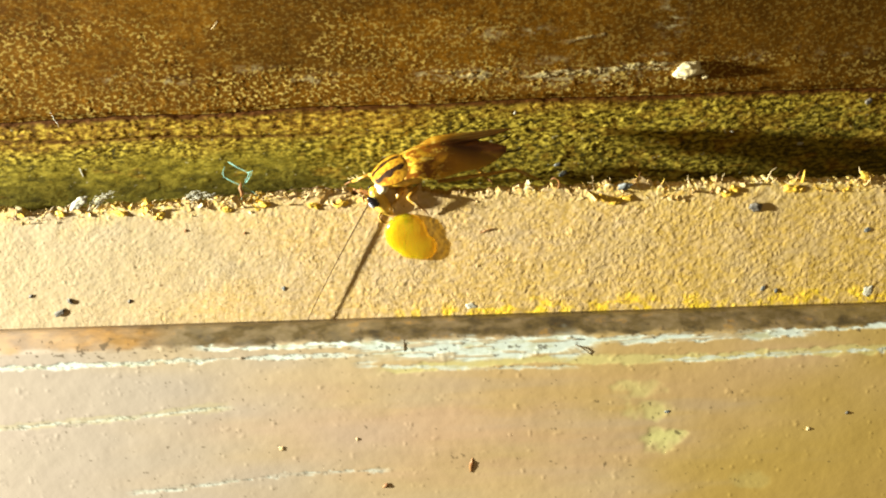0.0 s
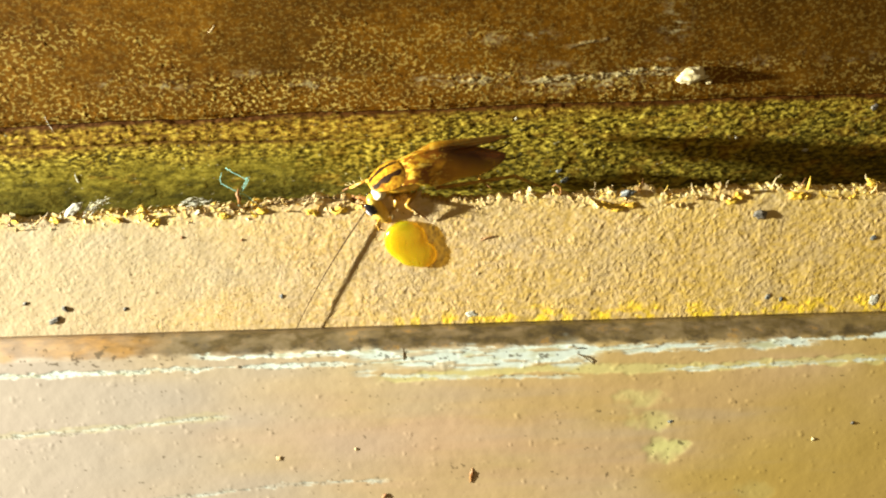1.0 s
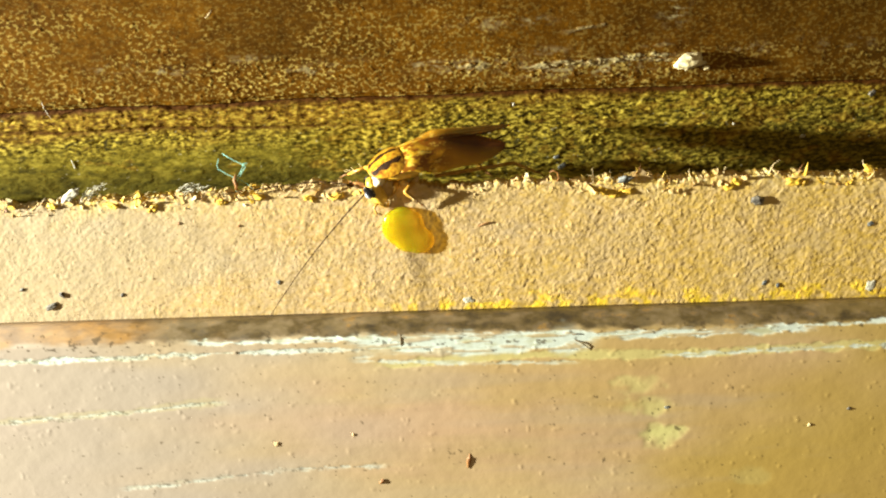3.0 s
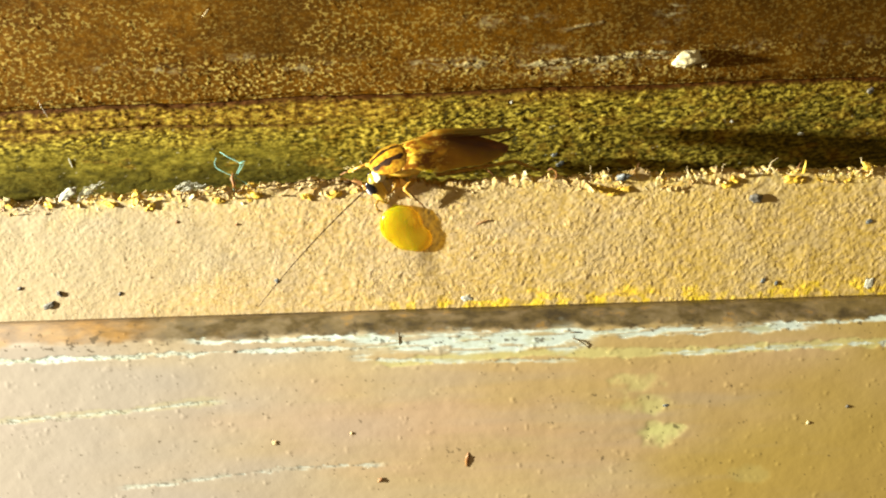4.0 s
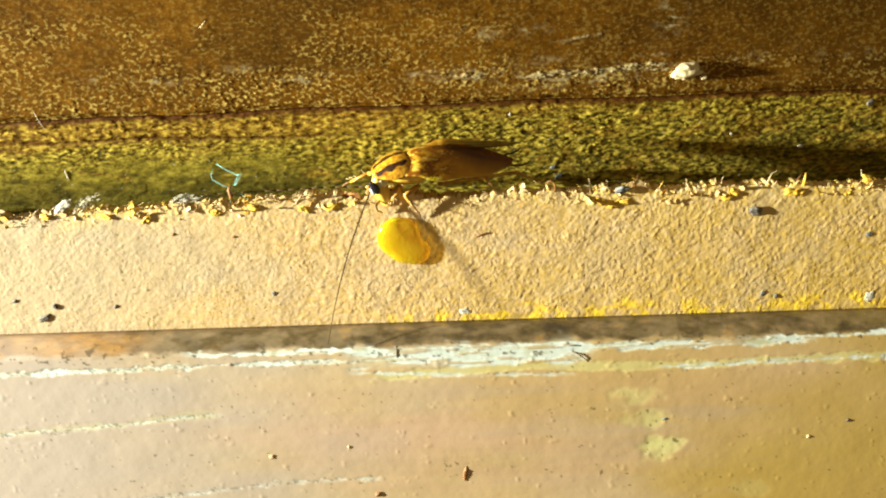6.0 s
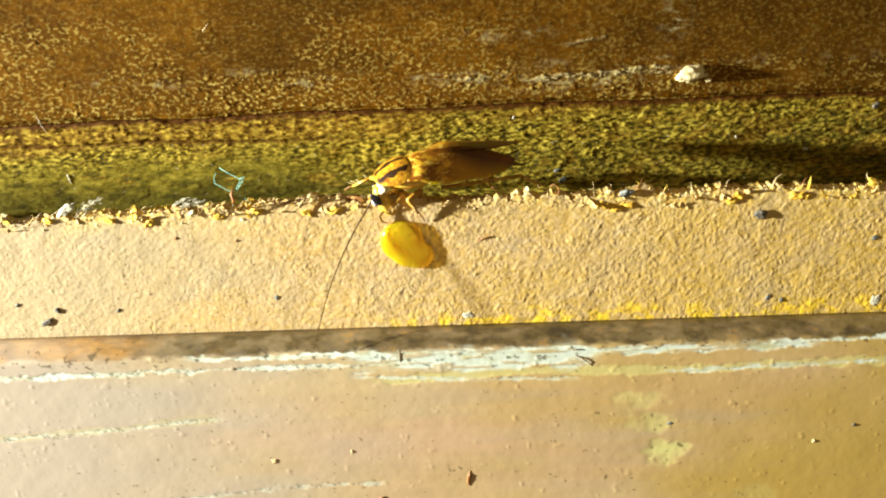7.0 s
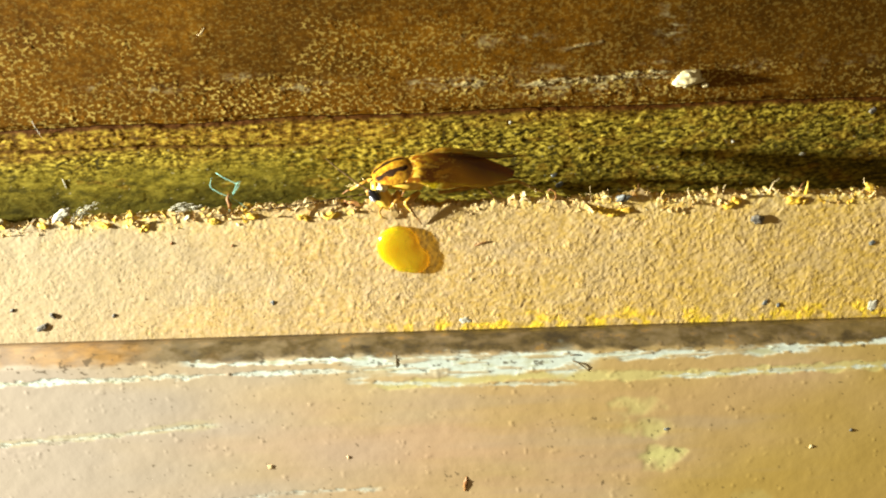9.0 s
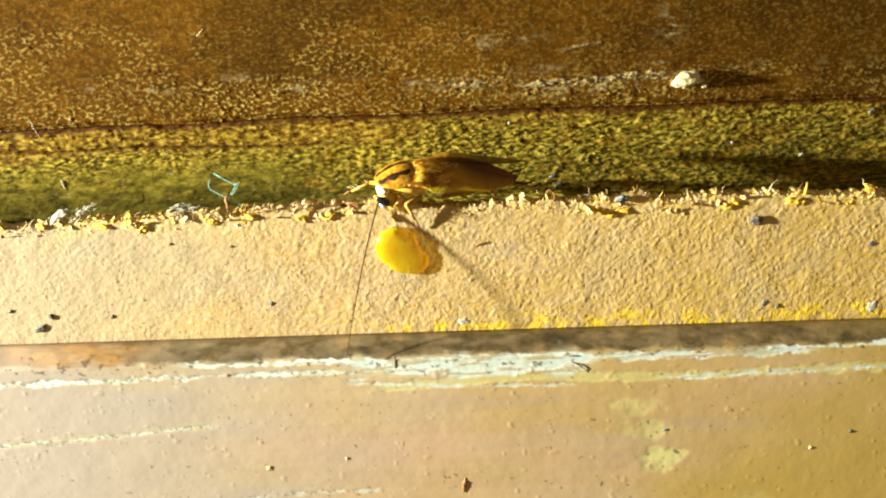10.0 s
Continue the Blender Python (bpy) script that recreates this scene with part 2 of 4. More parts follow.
# ---- the section: upright wood behind, a narrow shelf, the plaster face before it, a proud board below ----
SLOPE_N, SLOPE_V = Vector((0, -1, 0)), Vector((0, 0, -1))


def on_slope(u, v, h=0.0):
    """A place on the upright face: u along it, v down it, h out of it, in millimetres."""
    return (Vector((u, 0, 0)) + SLOPE_V * v + SLOPE_N * h) * MM


def link_mesh(name, verts, faces, material, smooth=True):
    me = bpy.data.meshes.new(name)
    me.from_pydata([tuple(v) for v in verts], [], faces)
    me.materials.append(material)
    if smooth:
        me.polygons.foreach_set("use_smooth", [True] * len(me.polygons))
    me.update()
    return new(name, me)


def slab(name, u, v, rise, along, normal, material, thick, masks, label, category):
    """A relief sheet with sides and a bottom: u and v are grids in millimetres, rise is its relief."""
    nv, nu = u.shape
    along, normal = np.array(along), np.array(normal)
    top = u[..., None] * np.array((1.0, 0, 0)) + v[..., None] * along + rise[..., None] * normal
    ring = [(0, k) for k in range(nu)] + [(k, nu - 1) for k in range(1, nv)] + [(nv - 1, k) for k in range(nu - 2, -1, -1)] + [(k, 0) for k in range(nv - 2, 0, -1)]
    low = np.array([top[a] for a in ring])
    low = low - (((low @ normal) + thick)[:, None] * normal)
    verts = np.concatenate([top.reshape(-1, 3), low]) * MM
    index = np.arange(nu * nv).reshape(nv, nu)
    quads = np.stack([index[:-1, :-1], index[1:, :-1], index[1:, 1:], index[:-1, 1:]], -1).reshape(-1, 4)
    if np.dot(np.cross((1, 0, 0), along), normal) > 0:
        quads = quads[:, ::-1]
    base, count = nu * nv, len(ring)
    sides = [(int(index[ring[k]]), int(index[ring[(k + 1) % count]]), base + (k + 1) % count, base + k) for k in range(count)]
    faces = quads.tolist() + sides + [tuple(range(base, base + count))]
    ob = link_mesh(name, verts.tolist(), faces, material)
    for key, values in masks.items():
        data = ob.data.attributes.new(key, "FLOAT", "POINT")
        data.data.foreach_set("value", np.concatenate([np.clip(values, 0, 1).ravel(), [np.clip(values[a], 0, 1) for a in ring]]).astype(np.float32))
    return tagged(ob, label, category, kind="structure")


def grid(u0, u1, nu, v0, v1, nv):
    return np.meshgrid(np.linspace(u0, u1, nu), np.linspace(v0, v1, nv))


def rim_line(u):
    """How far the plaster's torn upper edge lies down the face."""
    u = np.asarray(u, float)
    return 0.8 * layered(u * 0.35, u * 0 + 3.1, 3, 5) + 0.40 * layered(u * 1.1, u * 0 + 8.2, 3, 9) + 0.008 * (u + 5) + 0.75 * (1 - ramp(u, -36, -8)) + 0.28 * layered(u * 2.9, u * 0 + 5.5, 3, 13)


def make_plaster():
    u, s = grid(-50, 50, 1500, 0, 1, 150)
    top = rim_line(u)
    v = top + (14.0 - top) * s**1.2
    rough = 0.75 + 0.6 * ramp(u + 20 * layered(u * 0.08, v * 0.2, 2, 32), -26, 10)
    rise = rough * (0.024 * woven(u, v, 3.0, 3.5, 3, 1) + 0.013 * ramp(woven(u, v, 2.6, 3.2, 2, 6), 0.05, 0.40)) + 0.035 * layered(u * 0.5, v * 0.5, 2, 20)
    rise -= 0.02 * np.exp(-(v - top) / 0.15)
    torn = np.exp(-(v - top) / (0.5 + 0.5 * smooth_noise(u * 0.5, u * 0, 34)))
    rise += 0.06 * torn * woven(u, v, 1.9, 2.2, 3, 36)
    yellow = ramp(v + 0.9 * layered(u * 0.6, v * 0.8, 3, 41) + 0.004 * u, 10.2, 11.2) * ramp(u, -9, 0) * ramp(layered(u * 1.2, v * 1.5, 2, 44), -0.15, 0.15)
    # yellower to the right: dimmer torchlight painted into the plaster colour
    dim_tint = 0.92 * ramp(u + 26 * layered(u * 0.06, v * 0.2, 3, 46), -12, 42)
    # pale patches, and the torch's washed-out glare painted in at the left
    pale_glare = np.maximum(0.22 * ramp(layered(u * 0.16, v * 0.35, 3, 48) - 0.006 * u, 0.0, 0.45), 0.75 * (1 - ramp(u + 16 * layered(u * 0.08, v * 0.25, 3, 49), -36, 0)))
    return slab("plaster_face", u, v, rise, SLOPE_V, SLOPE_N, PLASTER, 1.6, {"rugged": (0.45 + 0.55 * ramp(rough, 0.5, 1.3)) * (0.35 + 0.65 * ramp(layered(u * 0.3, v * 0.45, 4, 33), -0.3, 0.3)), "torn": torn * ramp(layered(u * 0.35, v * 0.5, 3, 38), -0.25, 0.2), "yellow": yellow * 0.9, "dim_tint": dim_tint, "pale_glare": pale_glare}, "rough tan plaster face with a torn upper edge", "plaster face")


SHELF_Z, WALL_Y, WALL_TURN = -1.5, 5.8, radians(6)
WALL = Matrix.Translation((0, WALL_Y * MM, 0)) @ Matrix.Rotation(WALL_TURN, 4, "Z") @ Matrix.Rotation(radians(90), 4, "X")


def bow(u):
    """The warp of the wood: it falls back along its further half."""
    return -0.006 * (u - 2.0 + np.sqrt((u - 2.0) ** 2 + 36.0))


def on_wall(u, w, h=0.0):
    """A place on the upright wood behind the shelf: u along, w up, h out of it, in millimetres."""
    return WALL @ (Vector((u, w, h + float(bow(u)))) * MM)


def joint_line(u):
    """The height at which the brown board meets the olive wood."""
    return 6.26 - 0.0251 * u - 0.00008 * u * u + 0.30 * layered(u * 0.10, u * 0, 3, 77) + 0.10 * layered(u * 0.9, u * 0, 2, 78)


def make_shelf():
    """The narrow top of the plaster, worn down, on which the insect stands."""
    u, s = grid(-48, 48, 800, 0, 1, 60)
    back = WALL_Y + u * math.tan(WALL_TURN) - bow(u) + 0.3
    v = 0.9 + (back - 0.9) * s
    rise = SHELF_Z - 0.09 * np.maximum(u - 11, 0) + 0.10 * layered(u * 1.5, v * 1.7, 4, 3) + 0.2 * layered(u * 0.3, v * 0.4, 2, 60)
    dark = 0.6 * ramp(layered(u * 0.3, v * 0.3, 3, 70), -0.5, 0.2)
    zero = np.zeros_like(u)
    return slab("shelf", u, v, rise, (0, 1, 0), (0, 0, 1), OLIVE, 5.0, {"dark": dark, "brown": zero, "grime": zero, "grainy": 0.6 + zero, "smooth": zero}, "dark olive stained shelf behind the torn plaster", "shelf")


def make_olive_wood():
    """Worn upright wood with a fibrous grain, greenish, with shade painted in towards the shelf."""
    u, s = grid(-48, 48, 1250, 0, 1, 235)
    w = -6.0 + (joint_line(u) + 6.0) * s
    left = 1 - ramp(u + 8 * woven(u, w, 0.1, 0.3, 2, 72), -16, 2)
    soft = left * (1 - ramp(w + 0.9 * layered(u * 0.25, w * 0.5, 3, 62), 1.6, 4.2))
    fibre = woven(u, w, 1.2, 3.6, 3, 3)
    knots = ramp(woven(u, w, 1.4, 3.2, 3, 6), 0.05, 0.45)
    rise = (1 - 0.62 * soft) * (0.050 * fibre + 0.030 * knots) + 0.10 * layered(u * 0.16, w * 0.4, 2, 60) + bow(u)
    rise -= 0.5 * left * (1 - ramp(w, -2.0, 1.6))
    rise -= 0.16 * np.exp(-(((w - joint_line(u)) / 0.22) ** 2))
    ridge = (1 - ramp(u, -16, 0)) * np.exp(-(((w - (4.6 - 0.045 * (u + 20) + 0.4 * layered(u * 0.12, u * 0, 2, 79))) / 0.16) ** 2))
    rise -= 0.16 * ridge
    # shade of the hollow above the shelf, painted in, strongest at the left
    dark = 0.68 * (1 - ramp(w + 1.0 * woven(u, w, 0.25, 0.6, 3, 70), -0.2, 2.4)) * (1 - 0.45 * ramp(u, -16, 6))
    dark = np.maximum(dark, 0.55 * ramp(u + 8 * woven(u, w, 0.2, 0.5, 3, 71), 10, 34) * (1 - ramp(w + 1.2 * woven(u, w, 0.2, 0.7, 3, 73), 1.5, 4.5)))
    brown = ramp(w + 1.6 * woven(u, w, 0.14, 0.8, 3, 75) + 0.9 * (1 - ramp(u, -24, 8)), 4.1, 6.2)
    brown = np.maximum(brown, 0.7 * ramp(woven(u, w, 0.5, 1.2, 3, 76) + 0.006 * u, 0.22, 0.5))
    grime = np.maximum(ramp(w - joint_line(u) + 0.25 * woven(u, w, 0.9, 2, 2, 74), -0.65, -0.10), 0.8 * ridge)
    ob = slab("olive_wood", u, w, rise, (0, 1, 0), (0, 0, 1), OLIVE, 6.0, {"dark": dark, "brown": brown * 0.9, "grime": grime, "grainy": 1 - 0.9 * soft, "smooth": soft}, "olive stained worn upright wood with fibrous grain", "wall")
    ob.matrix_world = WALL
    return ob


def patch(u, w, cu, cw, ru, rw, seed, fine=1.2):
    """A ragged blotch round a place."""
    return np.exp(-(((u - cu) / ru) ** 2 + ((w - cw) / rw) ** 2)) * ramp(layered(u * fine, w * fine * 1.5, 3, seed), -0.25, 0.25)


def make_back_board():
    u, s = grid(-50, 50, 1250, 0, 1, 240)
    low = joint_line(u) + 0.04
    w = low + (23.0 - low) * s**1.15
    up = w - low
    gritty = (1 - ramp(up + 1.2 * woven(u, w, 0.12, 0.3, 3, 96), 2.6, 4.8)) * (0.45 + 0.55 * ramp(woven(u, w, 0.18, 0.5, 4, 98), -0.28, 0.15)) * (1 - 0.45 * ramp(u, 14, 30))
    high = 0.68 * (1 - ramp(u + 0.8 * w + 10 * woven(u, w, 0.08, 0.2, 3, 99), 2, 36)) * (1 - ramp(up, 7.5, 9.5))
    gritty = np.maximum(gritty, high * ramp(woven(u, w, 0.3, 0.5, 3, 94), -0.3, 0.2))
    gritty = np.maximum(gritty, 0.20)
    rise = -0.22 * (1 - ramp(up, 0.0, 0.5)) + 0.06 * woven(u, w, 0.25, 0.5, 2, 15) + bow(u)
    rise += gritty * (0.016 * woven(u, w, 1.6, 3.4, 4, 11) + 0.030 * ramp(woven(u, w, 2.1, 3.6, 3, 17), 0.20, 0.48)) + 0.010 * woven(u, w, 1.6, 2.0, 3, 12)
    worn = streak(u, w, [(7.61, 8.19), (11.4, 8.41), (15.41, 8.44), (17.9, 8.68), (21.55, 8.5)], 0.16, 300)
    worn = np.maximum(worn, streak(u, w, [(12.2, 8.01), (17.49, 8.33), (21.55, 8.13)], 0.10, 305))
    worn = np.maximum(worn, 0.8 * streak(u, w, [(0.81, 8.69), (5.66, 8.48)], 0.10, 310))
    worn = np.maximum(worn, 0.8 * streak(u, w, [(18.63, 9.36), (20.6, 9.55)], 0.12, 315))
    worn = np.maximum(worn, 0.6 * streak(u, w, [(11.6, 11.15), (15.52, 11.59)], 0.12, 320))
    pale = np.zeros_like(u)
    for k, (cu, cw, ru, rw, a) in enumerate(((13.76, 7.88, 5.5, 0.7, 0.8), (3.44, 8.59, 3.5, 0.6, 0.7), (8.73, 12.22, 1.3, 0.3, 1.0), (4.03, 12.2, 2.2, 0.5, 0.5), (21.03, 12.62, 1.0, 1.6, 1.0), (28.17, 8.6, 1.5, 0.45, 0.8), (32.83, 9.65, 0.8, 0.3, 0.7),
                                             (9.66, 9.56, 2.0, 0.3, 0.6), (-27.65, 10.2, 1.4, 0.35, 0.6), (-23.17, 9.69, 1.6, 0.35, 0.6), (-11, 9.13, 1.7, 0.35, 0.8), (-0.91, 8.95, 1.6, 0.35, 0.8), (-16.02, 10.4, 1.4, 0.3, 0.5), (-8.11, 9.69, 1.4, 0.3, 0.5), (37.42, 8.62, 2.6, 0.5, 0.45))):
        pale = np.maximum(pale, a * patch(u, w, cu, cw, ru, rw, 90 + 3 * k))
    worn *= 0.25 + 0.75 * ramp(woven(u, w, 1.6, 5.5, 3, 330), -0.12, 0.20)
    pale = np.maximum(pale * ramp(woven(u, w, 1.6, 3.6, 3, 325), -0.22, 0.16), worn)
    rise += 0.07 * worn
    # weaker torchlight painted in, darker towards the upper right
    falloff_tone = 0.85 * ramp(u + 0.8 * w + 22 * woven(u, w, 0.05, 0.15, 4, 97), 20, 58)
    falloff_tone = np.maximum(falloff_tone, 0.4 * ramp(woven(u, w, 0.07, 0.2, 3, 88), 0.12, 0.5))
    ob = slab("back_board", u, w, rise, (0, 1, 0), (0, 0, 1), BROWN, 6.0, {"pale": pale * 0.8, "falloff_tone": falloff_tone, "gritty": gritty}, "dark brown varnished board with gritty worn grain", "board")
    ob.matrix_world = WALL
    return ob


def streak(u, v, ends, width, seed):
    """A worn line along a few corner places, ragged, one where the undercoat shows."""
    us, vs = [e[0] for e in ends], [e[1] for e in ends]
    line = np.interp(u, us, vs) + min(0.25, 0.6 * width) * layered(u * 0.5, u * 0, 3, seed)
    half = width * (0.55 + 1.1 * smooth_noise(u * 0.45, v * 0 + 2, seed + 1))
    inside = ramp(u, us[0] - 1, us[0] + 1.5) * (1 - ramp(u, us[-1] - 1.5, us[-1] + 1))
    return inside * (1 - ramp(np.abs(v - line) + 0.30 * layered(u * 1.2, v * 3.0, 3, seed + 2), half * 0.6, half * 1.15))


def make_front_board():
    u, s = grid(-50, 50, 760, 0, 1, 190)
    edge = 22.8 * s**1.25
    v = 11.62 + 0.006 * u + edge
    rise = 2.6 - 1.3 * (1 - np.clip(edge / 1.5, 0, 1)) ** 1.6 + 0.03 * layered(u * 0.2, v * 0.25, 3, 100) + 0.008 * layered(u * 1.3, v * 1.3, 2, 105)
    rise += 0.020 * ramp(layered(u * 0.9, v * 1.2, 3, 108), 0.48, 0.70)
    dirt = (1 - ramp(edge + 0.45 * layered(u * 0.7, v * 1.5, 3, 110), 0.95, 1.6)) * (0.66 + 0.34 * ramp(u + 6 * layered(u * 0.3, v * 0.6, 3, 112), -36, -26)) * (0.84 + 0.16 * ramp(layered(u * 0.5, v * 1.6, 3, 114), -0.30, 0.15))
    rusty = 1 - ramp(u + 7 * layered(u * 0.3, v * 0.8, 3, 116), -34, -20)
    mint = streak(u, v, [(-22, 12.95), (-8, 13.1), (12, 13.3), (24, 13.4)], 0.20, 120)
    mint = np.maximum(mint, streak(u, v, [(-8.2, 13.8), (1, 14.0), (13, 13.9)], 0.95, 130))
    mint = np.maximum(mint, streak(u, v, [(8, 13.5), (22, 13.65), (32, 13.55)], 0.40, 135))
    whole = 0.95 * streak(u, v, [(-42, 14.25), (-24, 14.05), (-7, 14.05)], 0.19, 140)
    mint = np.maximum(mint, 0.9 * streak(u, v, [(19, 15.76), (31, 15.55), (48, 15.3)], 0.17, 150))
    mint = np.maximum(mint, 0.9 * streak(u, v, [(28, 13.3), (38, 13.2), (48, 13.05)], 0.17, 155))
    mint = np.maximum(mint, 0.7 * streak(u, v, [(-8, 15.2), (0, 15.74), (12.5, 16.2)], 0.14, 160))
    mint = np.maximum(mint, 0.6 * streak(u, v, [(-48, 20.8), (-33.7, 19.93), (-20, 18.9)], 0.15, 170))
    mint = np.maximum(mint, 0.6 * streak(u, v, [(-30, 27.6), (-15.5, 26.3), (-6, 26.05)], 0.17, 180))
    lime = 0.2 * streak(u, v, [(-48, 20.6), (-33.7, 19.8), (-20, 18.9)], 0.40, 172)
    lime = np.maximum(lime, 0.6 * streak(u, v, [(-6, 15.6), (8, 15.3), (20, 15.6), (47, 15.2)], 0.42, 174))
    for cu, cv, ru, rv, a in ((16.8, 18.6, 2.3, 0.9, 0.5), (18.0, 20.8, 2.2, 1.0, 0.6), (19.1, 23.9, 2.0, 1.1, 0.95), (27.6, 28.6, 1.6, 1.0, 0.22), (8.0, 15.2, 9.0, 0.35, 0.5)):
        lime = np.maximum(lime, a * (1 - ramp(((u - cu) / ru) ** 2 + ((v - cv) / rv) ** 2 + 1.5 * layered(u * 0.7, v * 0.9, 3, 190), 0.0, 1.7)))
    # yellow tint of weaker light, painted in towards the right end
    dim_tint = 0.9 * ramp(u + 30 * layered(u * 0.05, v * 0.12, 3, 205), -6, 44)
    # pale patches by noise, plus the overlit left end painted pale
    pale_glare = np.maximum(0.3 * ramp(layered(u * 0.05, v * 0.35, 4, 207) - 0.008 * u, -0.3, 0.5), 0.85 * (1 - ramp(u + 18 * layered(u * 0.05, v * 0.2, 3, 208), -34, 8)))
    streaky = ramp(layered(u * 0.35, v * 3.2, 4, 200), -0.22, 0.02)
    mint = np.maximum(mint * (0.25 + 0.75 * streaky), whole * (0.7 + 0.3 * streaky))
    lines = np.maximum.reduce([streak(u, v, ends, 0.20, seed) for ends, seed in (([(-48, 20.8), (-33.7, 19.93), (-20, 18.9)], 170), ([(-30, 27.6), (-15.5, 26.3), (-6, 26.05)], 180), ([(-39, 14.2), (-24, 14.05), (-7, 14.15)], 140))])
    near = np.maximum(np.maximum(0.6 * mint, 0.4 * lime), 0.8 * np.exp(-((edge - 1.3) / 0.9) ** 2))
    speck = 0.75 * ramp(layered(u * 2.2, v * 2.6, 3, 210) + 0.30 * near, 0.56, 0.68)
    speck = np.maximum(speck, 0.55 * lines * ramp(layered(u * 4.6, v * 5.0, 2, 212), 0.10, 0.26))
    rise -= 0.05 * np.maximum(mint, lime)
    rise += 0.028 * ramp(layered(u * 1.6, v * 1.9, 3, 215), 0.52, 0.68)
    return slab("front_board", u, v, rise, SLOPE_V, SLOPE_N, PAINT, -0.3, {"dirt": dirt, "rusty": rusty, "mint": mint, "lime": lime, "speck": speck, "dim_tint": dim_tint, "pale_glare": pale_glare}, "tan painted wooden board with chipped dirty upper edge", "board")


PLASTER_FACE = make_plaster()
make_shelf()
make_olive_wood()
make_back_board()
make_front_board()


def make_core():
    """The plain body of the wall under the shelf, behind the plaster and the front board."""
    bm = bmesh.new()
    bmesh.ops.create_cube(bm, size=1.0)
    for v in bm.verts:
        v.co = Vector((v.co.x * 96, 21.7 + v.co.y * 40, -21.0 + v.co.z * 30)) * MM
    bmesh.ops.bevel(bm, geom=bm.edges[:], offset=0.0008, segments=2, affect="EDGES")
    me = bpy.data.meshes.new("wall_core")
    bm.to_mesh(me)
    bm.free()
    me.materials.append(PLASTER)
    tagged(new("wall_core", me), "plain plastered masonry under the shelf", "wall", kind="structure")


make_core()


# ---- helpers for things ----
def part(name, bm, material, parent, label=""):
    me = bpy.data.meshes.new(name)
    bm.to_mesh(me)
    bm.free()
    me.materials.append(material)
    me.polygons.foreach_set("use_smooth", [True] * len(me.polygons))
    ob = new(name, me)
    ob.parent = parent
    return tagged(ob, label)


def loft(bm, rings, caps=True):
    """Skin between rings of equally many places, in millimetres."""
    made = [[bm.verts.new(Vector(p) * MM) for p in ring] for ring in rings]
    n = len(made[0])
    for a, b in zip(made, made[1:]):
        for k in range(n):
            bm.faces.new((a[k], a[(k + 1) % n], b[(k + 1) % n], b[k]))
    if caps:
        bm.faces.new(made[0][::-1])
        bm.faces.new(made[-1])
    return made


def oval(x, y, z, ry, rz, n=16, flat=1.0):
    """A ring across the x axis; flat squeezes its lower half."""
    ring = []
    for k in range(n):
        a = 2 * math.pi * k / n
        s = math.sin(a)
        ring.append((x, y + ry * math.cos(a), z + rz * s * (flat if s < 0 else 1.0)))
    return ring


def tube(bm, places, radii, n=7):
    """A tapered tube along places in millimetres."""
    places = [Vector(p) for p in places]
    rings = []
    for k, p in enumerate(places):
        ahead = (places[min(k + 1, len(places) - 1)] - places[max(k - 1, 0)]).normalized()
        side = ahead.cross(Vector((0.12, 0.3, 1))).normalized()
        up = side.cross(ahead)
        r = radii[k]
        rings.append([p + (side * math.cos(2 * math.pi * i / n) + up * math.sin(2 * math.pi * i / n)) * r for i in range(n)])
    loft(bm, rings)


def blob(bm, size, seed, rough=0.25, cuts=3, turn=None, boxy=2.0):
    """A lump of grit: a sphere with an uneven, faceted skin; sizes in millimetres."""
    made = bmesh.ops.create_icosphere(bm, subdivisions=cuts, radius=1.0)["verts"]
    for v in made:
        v.co /= sum(abs(x) ** boxy for x in v.co) ** (1 / boxy)
        f = 1 + rough * 2.2 * noise.noise(v.co * 1.6 + Vector((seed * 3.7, seed * 1.3, 0))) + rough * noise.noise(v.co * 4 + Vector((seed, 0, 5)))
        v.co = Vector((v.co.x * size[0], v.co.y * size[1], v.co.z * size[2])) * (f * MM)
        if turn:
            v.co = turn @ v.co
    return made


def thing(name, bm, material, m, label, category, group="", smooth=True):
    ob = part(name, bm, material, None, label)
    ob.matrix_world = m
    return tagged(ob, "", category, group)


SLOPE_TURN = Matrix((Vector((1, 0, 0)), -SLOPE_V, SLOPE_N)).transposed().to_4x4()


def slope_pose(u, v, h=0.0, spin=0.0):
    return Matrix.Translation(on_slope(u, v, h)) @ SLOPE_TURN @ pose(0, 0, 0, 0, 0, spin)


